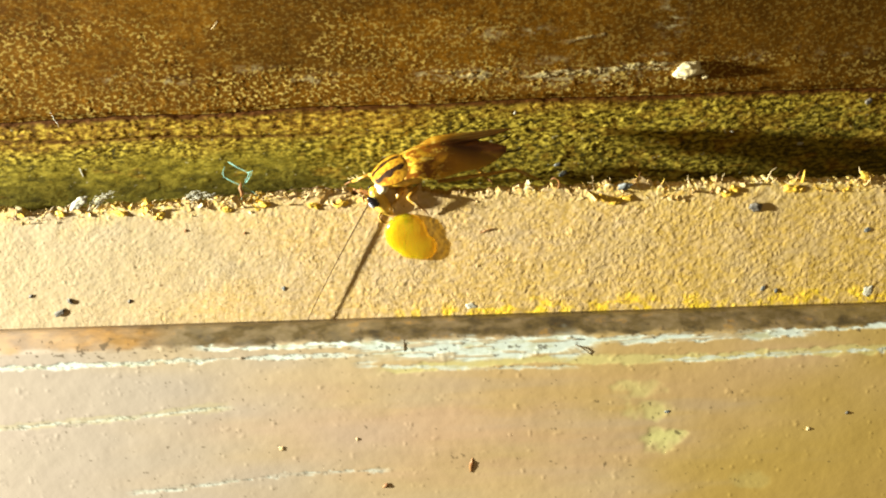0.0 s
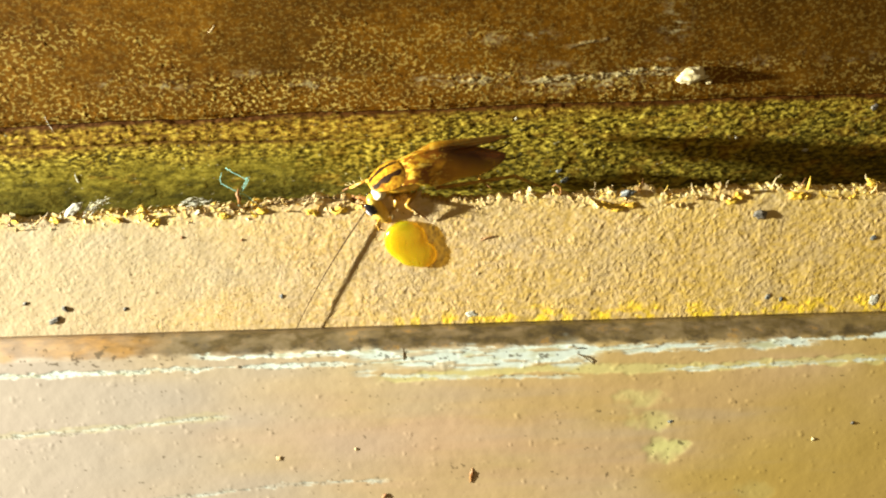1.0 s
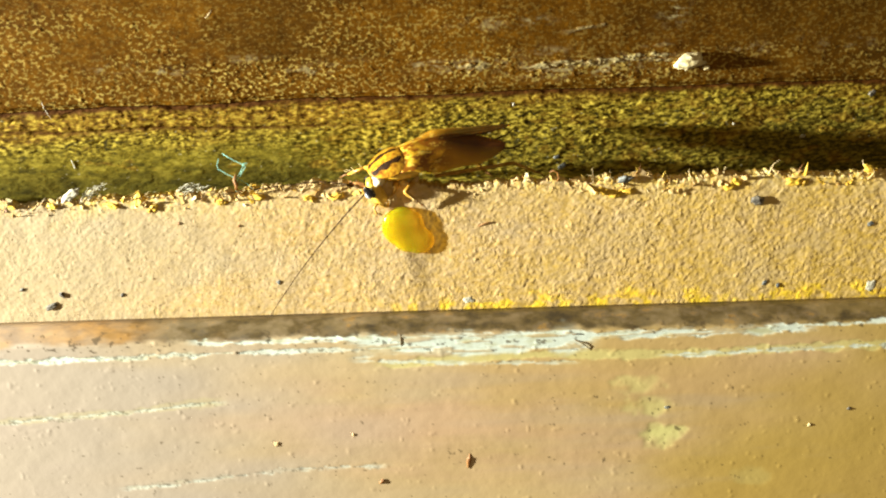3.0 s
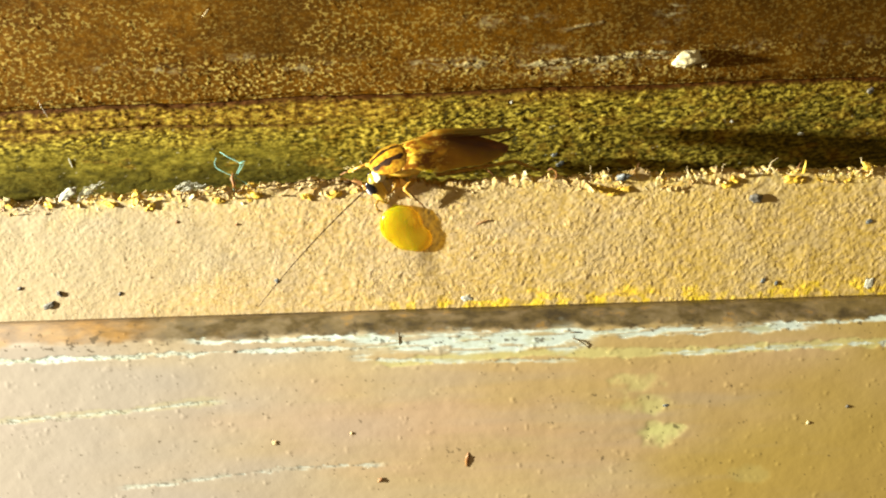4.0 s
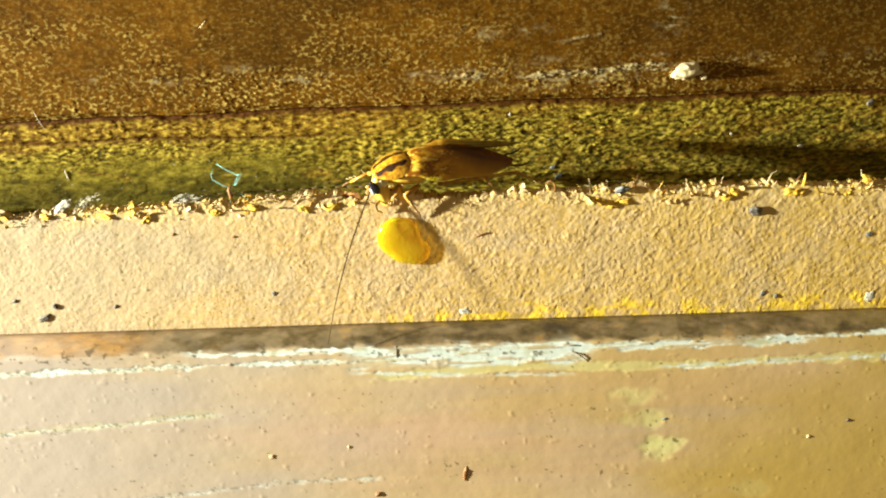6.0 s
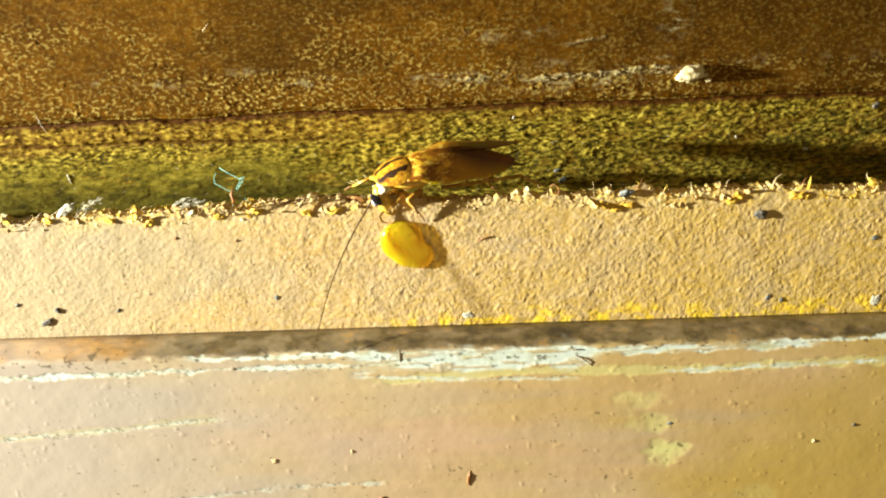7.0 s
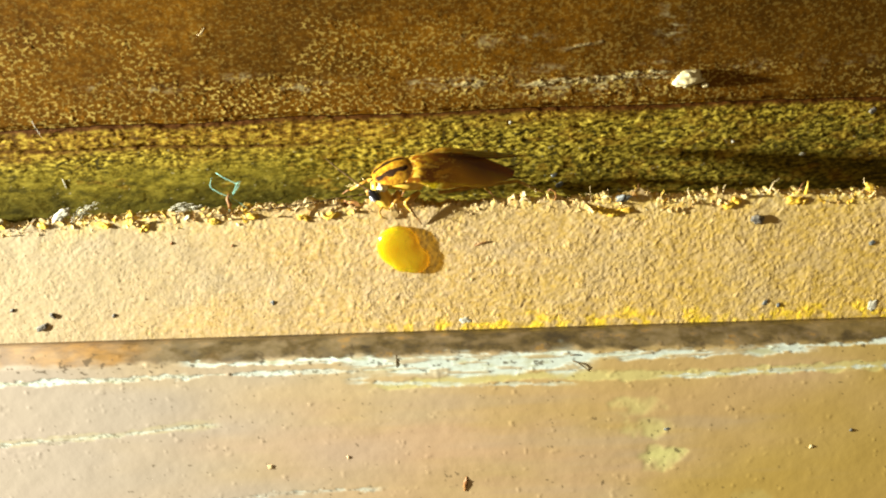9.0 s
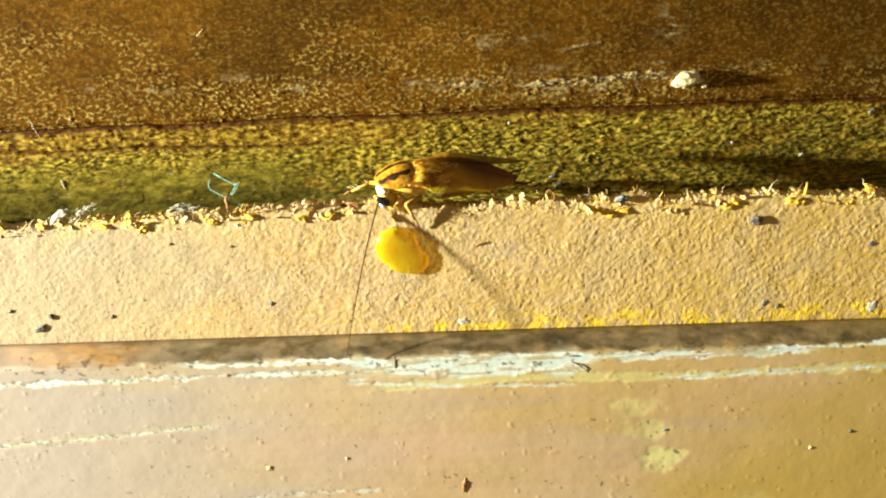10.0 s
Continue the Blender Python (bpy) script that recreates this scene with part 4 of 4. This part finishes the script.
# ---- crumbs and grit ----
def make_grit():
    def grain(name, material, m, size, seed, label, category, rough=0.28, boxy=2.0):
        bm = bmesh.new()
        blob(bm, [s * 0.85 for s in size], seed, rough, 3, None, boxy)
        return thing(name, bm, material, m, label, category, "scattered grit" if name == "grit" else "")

    board = lambda u, w, h, spin=0: Matrix.Translation(on_wall(u, w, h)) @ WALL.to_3x3().to_4x4() @ pose(0, 0, 0, 0, 0, spin)
    grain("crumb", CREAM, board(22.71, 7.9, 0.22, 6), (1.28, 0.66, 0.34), 1, "cream coloured crumb on the brown board", "crumb", 0.30, 3.6)
    grain("crumb", CREAM, board(24.27, 7.19, 0.08, 6), (0.36, 0.22, 0.22), 4, "small cream crumb on the brown board", "crumb", 0.2, 3.0)
    grain("grit", GRIT, slope_pose(-34.6, 10.1, 0.06, 25), (0.66, 0.30, 0.13), 2, "dark slate grit on the plaster", "grit")
    grain("grit", GRIT, slope_pose(-33.5, 9.0, 0.06, -50), (0.38, 0.22, 0.11), 3, "dark slate grit on the plaster", "grit")
    grain("grit", GRIT, slope_pose(27.1, 2.4, 0.12, -12), (0.66, 0.42, 0.22), 5, "dark slate grit on the plaster", "grit")
    grain("grit", BLUEGRIT, slope_pose(15.65, 0.0, 0.25, 10), (0.66, 0.35, 0.25), 6, "blue grey grit at the torn edge", "grit")
    grain("dust_lump", DUST, slope_pose(2.1, 10.9, 0.0), (0.6, 0.35, 0.05), 7, "grey dust lump on the plaster", "dust")
    grain("dust_lump", DUST, slope_pose(37.8, 10.9, 0.0), (0.45, 0.6, 0.06), 8, "grey dust lump on the plaster", "dust")
    grain("grit", RUST, slope_pose(1.76, 25.9, 2.62, 84), (0.80, 0.20, 0.08), 9, "rust brown grain on the painted board", "grit")
    grain("grit", RUST, slope_pose(-6.3, 27.8, 2.62, 60), (0.34, 0.22, 0.12), 10, "rust brown grain on the painted board", "grit")
    grain("grit", BLUEGRIT, slope_pose(19.7, 21.0, 2.58), (0.30, 0.20, 0.05), 11, "grey grit on the painted board", "grit")
    grain("grit", CREAM, slope_pose(32.7, 23.3, 2.6), (0.20, 0.18, 0.12), 12, "pale speck on the painted board", "grit")
    grain("grit", GRIT, slope_pose(36.1, 21.8, 2.6), (0.20, 0.18, 0.1), 13, "dark speck on the painted board", "grit")
    grain("grit", PAINT, slope_pose(-8.6, 22.7, 2.56), (0.26, 0.20, 0.10), 14, "tan paint nib on the board", "grit")
    grain("grit", PAINT, slope_pose(-15.6, 23.4, 2.56), (0.32, 0.26, 0.12), 15, "tan paint nib on the board", "grit")


make_grit()


def make_wood_bits():
    """Single grains and a hair that cling to the olive wood."""
    def lying(u, w, h=0.05, spin=0.0):
        return Matrix.Translation(on_wall(u, w, h)) @ WALL.to_3x3().to_4x4() @ pose(0, 0, 0, 0, 0, spin)

    for k, (u, w, size, material, label) in enumerate((
            (27.22, 1.76, (0.16, 0.12, 0.07), DUST, "pale grain stuck on the olive wood"),
            (33.9, 0.11, (0.34, 0.14, 0.12), DUST, "grey grain stuck on the olive wood"),
            (-31.69, 2.13, (0.05, 0.42, 0.02), DUST, "blue grey sliver on the olive wood"),
            (10.69, -0.2, (0.28, 0.16, 0.05), BLUEGRIT, "blue grey grain on the olive wood"),
            (11.19, -1.12, (0.40, 0.22, 0.05), BLUEGRIT, "blue grey grain on the olive wood"),
            (40.33, 3.78, (0.36, 0.26, 0.10), GRIT, "dark grain on the olive wood"),
            (6.79, 4.98, (0.15, 0.11, 0.07), DUST, "pale grain stuck on the olive wood"),
            (-18.87, 14.32, (0.46, 0.10, 0.03), STRAW, "pale sliver stuck on the brown board"))):
        bm = bmesh.new()
        blob(bm, size, 40 + k, 0.2, 3)
        thing("grit", bm, material, lying(u, w, 0.02, 7 * k), label, "grit", "scattered grit")
    bm = bmesh.new()
    tube(bm, [(-0.35, 0.8, 0.05), (-0.15, 0.3, 0.14), (0.05, -0.2, 0.12), (0.3, -0.8, 0.05)], [0.02, 0.025, 0.025, 0.015], 5)
    thing("fibre", bm, DUST, lying(-33.13, 6.97, 0.04), "pale straight fibre caught on the wood", "fibre")
    bm = bmesh.new()
    tube(bm, [(-0.8, 0.0, 0.02), (-0.2, 0.12, 0.06), (0.3, 0.14, 0.06), (0.8, 0.0, 0.02)], [0.03, 0.05, 0.05, 0.02], 5)
    thing("fibre", bm, RUST, slope_pose(3.9, 3.75, 0.0, 12), "brown bent fibre stuck on plaster", "fibre")


make_wood_bits()


# ---- the torn edge: flakes, splinters, threads ----
def flake_mesh(seed, material):
    """A torn, curled scale of paint with a thin ragged edge."""
    rnd = random.Random(seed)
    bm = bmesh.new()
    rows, cols = 5, 2
    curl, twist, wide = rnd.uniform(-1.1, 1.1), rnd.uniform(-0.8, 0.8), rnd.uniform(0.08, 0.25)
    sheets = []
    for drop in (0.0, 0.04):
        sheet = []
        for i in range(rows + 1):
            s = i / rows - 0.5
            a = curl * (s + 0.5)
            x = (math.sin(a) / curl if abs(curl) > 0.05 else s + 0.5) - 0.5
            z = (1 - math.cos(a)) / curl if abs(curl) > 0.05 else 0.0
            half = wide * (1 - 2.6 * s * s) * rnd.uniform(0.45, 1.4)
            row = []
            for c in range(cols + 1):
                y = half * (c - 1) + rnd.uniform(-0.12, 0.12)
                row.append(bm.verts.new(Vector((x + rnd.uniform(-0.06, 0.06), y, z + twist * y * s + 0.25 * y * y - drop)) * MM))
            sheet.append(row)
        sheets.append(sheet)
    top, low = sheets
    for i in range(rows):
        for c in range(cols):
            bm.faces.new((top[i][c], top[i + 1][c], top[i + 1][c + 1], top[i][c + 1]))
            bm.faces.new((low[i][c], low[i][c + 1], low[i + 1][c + 1], low[i + 1][c]))
        bm.faces.new((top[i][0], low[i][0], low[i + 1][0], top[i + 1][0]))
        bm.faces.new((top[i][cols], top[i + 1][cols], low[i + 1][cols], low[i][cols]))
    for c in range(cols):
        bm.faces.new((top[0][c], top[0][c + 1], low[0][c + 1], low[0][c]))
        bm.faces.new((top[rows][c], low[rows][c], low[rows][c + 1], top[rows][c + 1]))
    bmesh.ops.recalc_face_normals(bm, faces=bm.faces)
    me = bpy.data.meshes.new("flake")
    bm.to_mesh(me)
    bm.free()
    me.materials.append(material)
    return me


def splinter_mesh(seed, material):
    rnd = random.Random(seed)
    bm = bmesh.new()
    bend, lean = rnd.uniform(-0.5, 0.5), rnd.uniform(-0.5, 0.5)
    tube(bm, [(0, 0, 0), (lean * 0.4, 0.35, 0.05 + bend * 0.2), (lean + bend * 0.3, 0.8, bend * 0.4), (lean * 1.2 + bend, 1.05, bend)], [0.07, 0.06, 0.04, 0.012], 5)
    me = bpy.data.meshes.new("splinter")
    bm.to_mesh(me)
    bm.free()
    me.materials.append(material)
    return me


def make_torn_edge(plaster):
    rnd = random.Random(11)
    # brown flakes are chips and also stand in for shaded gaps
    tints = [FLAKE, GOLDFLAKE, PLASTER, GOLDFLAKE, CREAM, PLASTER, GOLDFLAKE, PLASTER, FLAKE, GOLDFLAKE, PLASTER, PLASTER, FLAKE, RUST, PLASTER, FLAKE, PLASTER, PLASTER, CREAM]
    flakes = [flake_mesh(k, m) for k, m in enumerate(tints)]
    splinters = [splinter_mesh(k, m) for k, m in enumerate((STRAW, FLAKE, STRAW, GOLDFLAKE, RUST, PLASTER))]
    for k in range(240):
        u = rnd.uniform(-46, 46)
        if -2 < u < 6 and rnd.random() < 0.5:
            continue
        size = rnd.uniform(0.35, 1.35) * (1.2 if u < -4 or 8 < u < 20 else 0.8)
        ob = new("flake", flakes[rnd.randrange(len(flakes))])
        ob.parent = plaster
        v = float(rim_line(u)) + rnd.triangular(-0.25, 0.95, 0.15)
        ob.matrix_world = slope_pose(u, v, rnd.uniform(-0.16, 0.0)) @ Euler((rnd.uniform(-0.35, 0.35), rnd.uniform(-0.25, 0.25), rnd.uniform(0, 6.3))).to_matrix().to_4x4() @ Matrix.Scale(size, 4)
    for k in range(60):
        u = rnd.uniform(-46, 46)
        if -8 < u < 4:
            continue
        ob = new("splinter", splinters[rnd.randrange(len(splinters))])
        ob.parent = plaster
        v = float(rim_line(u)) + rnd.uniform(-0.05, 0.5)
        ob.matrix_world = slope_pose(u, v, rnd.uniform(-0.5, 0.05)) @ Euler((rnd.uniform(-0.6, 0.8), rnd.uniform(-3, 3), rnd.uniform(-0.9, 0.9))).to_matrix().to_4x4() @ Matrix.Scale(rnd.uniform(0.5, 1.1), 4)


def make_threads():
    bm = bmesh.new()
    for places in (((-18.35, 3.1, -0.8), (-17.6, 2.7, -0.5), (-16.7, 2.25, -0.3), (-16.35, 2.4, -0.2), (-16.6, 2.1, -0.2), (-17.05, 1.3, 0.0), (-17.3, 0.4, 0.1), (-17.36, -0.1, 0.1)),
                   ((-18.68, 2.7, -0.7), (-18.85, 2.2, -0.5), (-18.75, 1.85, -0.4), (-17.9, 1.4, -0.2), (-17.0, 1.05, 0.0), (-16.3, 0.6, 0.1), (-15.7, 0.0, 0.2)),
                   ((-16.7, 2.2, -0.3), (-16.2, 2.45, -0.2), (-16.45, 2.0, -0.1), (-17.0, 1.2, 0.0))):
        tube(bm, places, [0.028] * len(places), 5)
    thing("thread", bm, THREAD, slope_pose(0, 0, -0.2), "frayed teal thread caught on the torn edge", "thread")
    bm = bmesh.new()
    rnd = random.Random(5)
    for k in range(46):
        p = Vector((rnd.gauss(0, 0.45), rnd.uniform(-0.45, 0.1), rnd.uniform(-0.1, 0.2)))
        way = Vector((rnd.uniform(-0.9, 0.9), rnd.uniform(-0.25, 0.4), rnd.uniform(-0.2, 0.3)))
        tube(bm, [p, p + way * 0.5 + Vector((0, 0.15, 0)), p + way], [0.022, 0.022, 0.012], 4)
    fluff = thing("lint", bm, DUST, slope_pose(-21.0, -0.5, -0.1), "pale grey lint tuft on the torn edge", "lint")
    copy_thing(fluff, slope_pose(-29.6, -0.4, -0.1, 30))
    bm = bmesh.new()
    blob(bm, (0.8, 0.3, 0.2), 21, 0.35, 3)
    thing("dust_lump", bm, DUST, slope_pose(-31.35, -0.2, 0.0, 32), "pale grey flake of dust on the torn edge", "dust")


def make_slivers():
    """Single slivers, chips and grains that can be told apart on the plaster and the painted board."""
    def sliver(places, radii, material, m, label):
        bm = bmesh.new()
        tube(bm, places, radii, 6)
        thing("sliver", bm, material, m, label, "sliver")

    sliver([(0, 0.65, 0.0), (0.03, 0.2, 0.08), (0.0, -0.3, 0.06), (0.08, -0.65, 0.0)], [0.025, 0.05, 0.045, 0.02], ANTENNA, slope_pose(-3.92, 13.45, 2.50), "thin brown sliver across the pale worn paint")
    sliver([(-0.75, 0.5, 0.0), (-0.2, 0.3, 0.10), (0.3, -0.1, 0.12), (0.75, -0.6, 0.0)], [0.025, 0.05, 0.04, 0.02], ANTENNA, slope_pose(12.0, 14.4, 2.56), "curled brown shaving on the worn paint edge")
    sliver([(-0.6, 0.1, 0.0), (-0.1, 0.2, 0.08), (0.5, 0.05, 0.0)], [0.03, 0.055, 0.025], ANTENNA, slope_pose(11.6, 13.5, 2.52), "curled brown shaving on the worn paint edge")
    sliver([(0.05, 0.72, -0.1), (-0.10, 0.3, 0.05), (0.05, -0.2, 0.08), (-0.05, -0.6, 0.0)], [0.07, 0.14, 0.16, 0.08], RUST, slope_pose(-17.3, -0.75, -0.1), "reddish brown splinter standing beside the thread")
    sliver([(0.05, 0.85, 0.0), (0.0, 0.3, 0.05), (-0.05, -0.3, 0.0)], [0.03, 0.12, 0.18], GOLDFLAKE, slope_pose(31.1, 0.0, 0.0), "orange splinter standing on the torn edge")
    sliver([(-0.6, 0.55, 0.0), (-0.35, 0.75, 0.1), (0.05, 0.55, 0.12), (0.15, 0.05, 0.05), (0.0, -0.3, 0.0)], [0.04, 0.08, 0.09, 0.08, 0.04], RUST, slope_pose(9.9, -0.2, 0.0), "curled brown shaving on the torn edge")
    sliver([(-0.55, -0.2, 0.0), (-0.2, 0.25, 0.08), (0.25, 0.30, 0.08), (0.6, -0.15, 0.0)], [0.03, 0.06, 0.07, 0.04], CREAM, slope_pose(-29.5, -0.3, 0.0), "pale curled chip on the torn edge")
    rnd = random.Random(31)
    chips = [(14.0, 1.15, 0.55), (15.0, 1.35, 0.60), (13.2, 1.0, 0.40), (16.0, 1.2, 0.42), (24.6, 1.0, 0.55), (25.3, 0.7, 0.40), (30.3, 0.8, 0.60), (31.0, 0.95, 0.35), (36.5, -0.05, 0.55),
             (-27.8, 0.9, 0.45), (-33.0, 0.7, 0.40), (-24.6, 1.2, 0.50), (-15.4, 0.5, 0.50), (-18.7, 0.9, 0.40), (-8.8, 0.7, 0.5), (-11.2, 0.8, 0.5)]
    for u, v, size in chips:
        bm = bmesh.new()
        blob(bm, (size, size * 0.5, 0.13), rnd.random() * 20, 0.4, 3, None, 2.6)
        thing("paint_chip", bm, GOLDFLAKE, slope_pose(u, v, 0.03, rnd.uniform(-25, 25)), "bright ochre chip clinging to the torn plaster edge", "chip", "ochre chips")
    for u, v, size, material, label in ((-14.43, 8.54, 0.22, BLUEGRIT, "pale grain on the plaster"), (-28.24, 9.24, 0.20, GRIT, "dark grain on the plaster"), (28.33, 10.2, 0.26, BLUEGRIT, "grey grain on the plaster"),
                                        (29.5, 10.5, 0.22, BLUEGRIT, "grey grain on the plaster"), (37.1, 4.96, 0.28, BLUEGRIT, "grey grain on the plaster"), (-36.9, 8.4, 0.22, GRIT, "dark grain on the plaster"), (-22.5, 2.7, 0.15, RUST, "brown grain on the plaster"), (-17.4, 3.1, 0.14, RUST, "brown grain on the plaster")):
        bm = bmesh.new()
        blob(bm, (size, size * 0.7, 0.06), rnd.random() * 20, 0.3, 3)
        thing("grit", bm, material, slope_pose(u, v, 0.02, rnd.uniform(0, 90)), label, "grit", "scattered grit")


def make_rim_crumbs():
    """Countless crumbs of plaster, paint and rot, clotted along the torn edge."""
    rnd = random.Random(23)
    bm = bmesh.new()
    bmesh.ops.create_icosphere(bm, subdivisions=2, radius=1.0)
    ball = [v.co.copy() for v in bm.verts]
    skin = [[v.index for v in f.verts] for f in bm.faces]
    bm.free()
    for material, count, label in ((GOLDFLAKE, 230, "ochre crumbs scattered along the torn plaster edge"), (RUST, 110, "rotten brown crumbs scattered along the torn plaster edge"), (FLAKE, 330, "tan crumbs scattered along the torn plaster edge"), (CREAM, 180, "pale crumbs scattered along the torn plaster edge"), (PLASTER, 1600, "plaster crumbs clotted along the torn edge")):
        verts, faces = [], []
        for k in range(count):
            u = rnd.uniform(-47, 47)
            if math.sin(u * 0.9) + math.sin(u * 0.37 + 2) + math.sin(u * 2.3) < rnd.uniform(-2.0, 1.2):
                continue
            centre = on_slope(u, float(rim_line(u)) + rnd.triangular(-0.25, 1.0, 0.1), rnd.uniform(-0.16, -0.03))
            size = rnd.uniform(0.04, 0.125) * MM
            turn = Euler((rnd.uniform(0, 6), rnd.uniform(0, 6), rnd.uniform(0, 6))).to_matrix() @ Matrix.Diagonal((rnd.uniform(0.9, 2.2), rnd.uniform(0.4, 1.0), rnd.uniform(0.2, 0.55)))
            shift = Vector((rnd.uniform(0, 90), rnd.uniform(0, 90), 0))
            base = len(verts)
            verts += [centre + turn @ (p * (size * (1 + 1.0 * noise.noise(p * 2.3 + shift)))) for p in ball]
            faces += [[base + n for n in f] for f in skin]
        ob = link_mesh("crumbs", verts, faces, material)
        tagged(ob, label, "crumbs", kind="stuff")


make_torn_edge(PLASTER_FACE)
make_rim_crumbs()
make_threads()
make_slivers()


# ---- movements ----
def antenna_rows(base, pieces, keys, root_of, curve_of):
    tracks = [[] for _ in pieces]
    bases = []
    for key in keys:
        t = key[0]
        body = body_at(t)
        inverse = body.inverted()
        start = root_of(t)
        bases.append((t, Matrix.Translation(start)))
        p0 = body @ start
        p1, p2 = curve_of(key)
        place, s = p0.copy(), 0.0
        fine = [p0 * (1 - a) ** 2 + p1 * (2 * a * (1 - a)) + p2 * a * a for a in np.linspace(0, 1, 60)]
        ways = [(q - p) for p, q in zip(fine, fine[1:])]
        total, run = sum(w.length for w in ways), []
        acc = 0.0
        for w in ways:
            run.append((acc, w.normalized()))
            acc += w.length
        for k, rows in enumerate(tracks):
            mid = (k + 0.5) * SEGMENT * MM
            way = [w for a, w in run if a <= mid][-1]
            local = (inverse.to_3x3() @ way).normalized()
            rows.append((t, Matrix.Translation(inverse @ place - start) @ local.to_track_quat("Z", "Y").to_matrix().to_4x4()))
            place = place + way * (SEGMENT * MM)
    walk(base, bases)
    for piece, rows in zip(pieces, tracks):
        walk(piece, rows)


def between(rows, t):
    """Values of rows at a time, on straight lines."""
    times = [r[0] for r in rows]
    return [float(np.interp(t, times, [r[k] for r in rows])) for k in range(1, len(rows[0]))]


def body_at(t):
    dx, dz, turn = between(BODY, t)[:3]
    late = float(ramp(t, 8.2, 9.7))
    return body_pose(dx - 0.1 * late, dz, turn - 2.3 * late, 4.0 - 2.5 * float(ramp(t, 2.6, 4.2)) - 2.0 * late)


def head_shift(t):
    dx, dz = between(BODY, t)[3:]
    return Vector((-dx * 0.6, 0, dz * 0.9 + 0.62 * float(ramp(t, 9.0, 9.5)) - 0.55 * float(ramp(t, 9.55, 10.0)))) * MM


def head_turn(t):
    """The head's nod and swing on its neck, in degrees."""
    lifted = float(ramp(t, 8.6, 9.4))
    return pose(0, 0, 0, 0, 38 + 22 * lifted - 8 * between(BODY, t)[4], -22 + 8 * lifted)


def motions():
    times = [row[0] for row in BODY]
    walk(ROACH, [(t, body_at(t)) for t in times])
    walk(ROACH_HEAD, [(t, Matrix.Translation(HEAD_AT * (SIZE * MM) + head_shift(t)) @ head_turn(t)) for t in times])
    for (kind, side), leg in ROACH_LEGS.items():
        rest, hip = Vector(leg["rest"]).normalized(), leg.location.copy()
        rows = []
        for t in times:
            now = body_at(t).inverted() @ (Vector(FEET[kind, side]) * MM) - hip
            rows.append((t, Matrix.Translation(hip) @ rest.rotation_difference(now.normalized()).to_matrix().to_4x4()))
        walk(leg, rows)
    root = lambda side: (lambda t: (HEAD_AT + Vector((0.62, side * 0.12, -0.25))) * (SIZE * MM) + head_shift(t))
    antenna_rows(*FEELERS[1], NEAR_ANTENNA, root(1), lambda k: (on_slope(*k[1:4]), on_slope(*k[4:7])))
    antenna_rows(*FEELERS[-1], FAR_ANTENNA, root(-1), lambda k: ((Vector(k[1:]) * 0.55 + Vector((-6.6, 0.6, 0.9)) * 0.45) * MM, Vector(k[1:]) * MM))


motions()
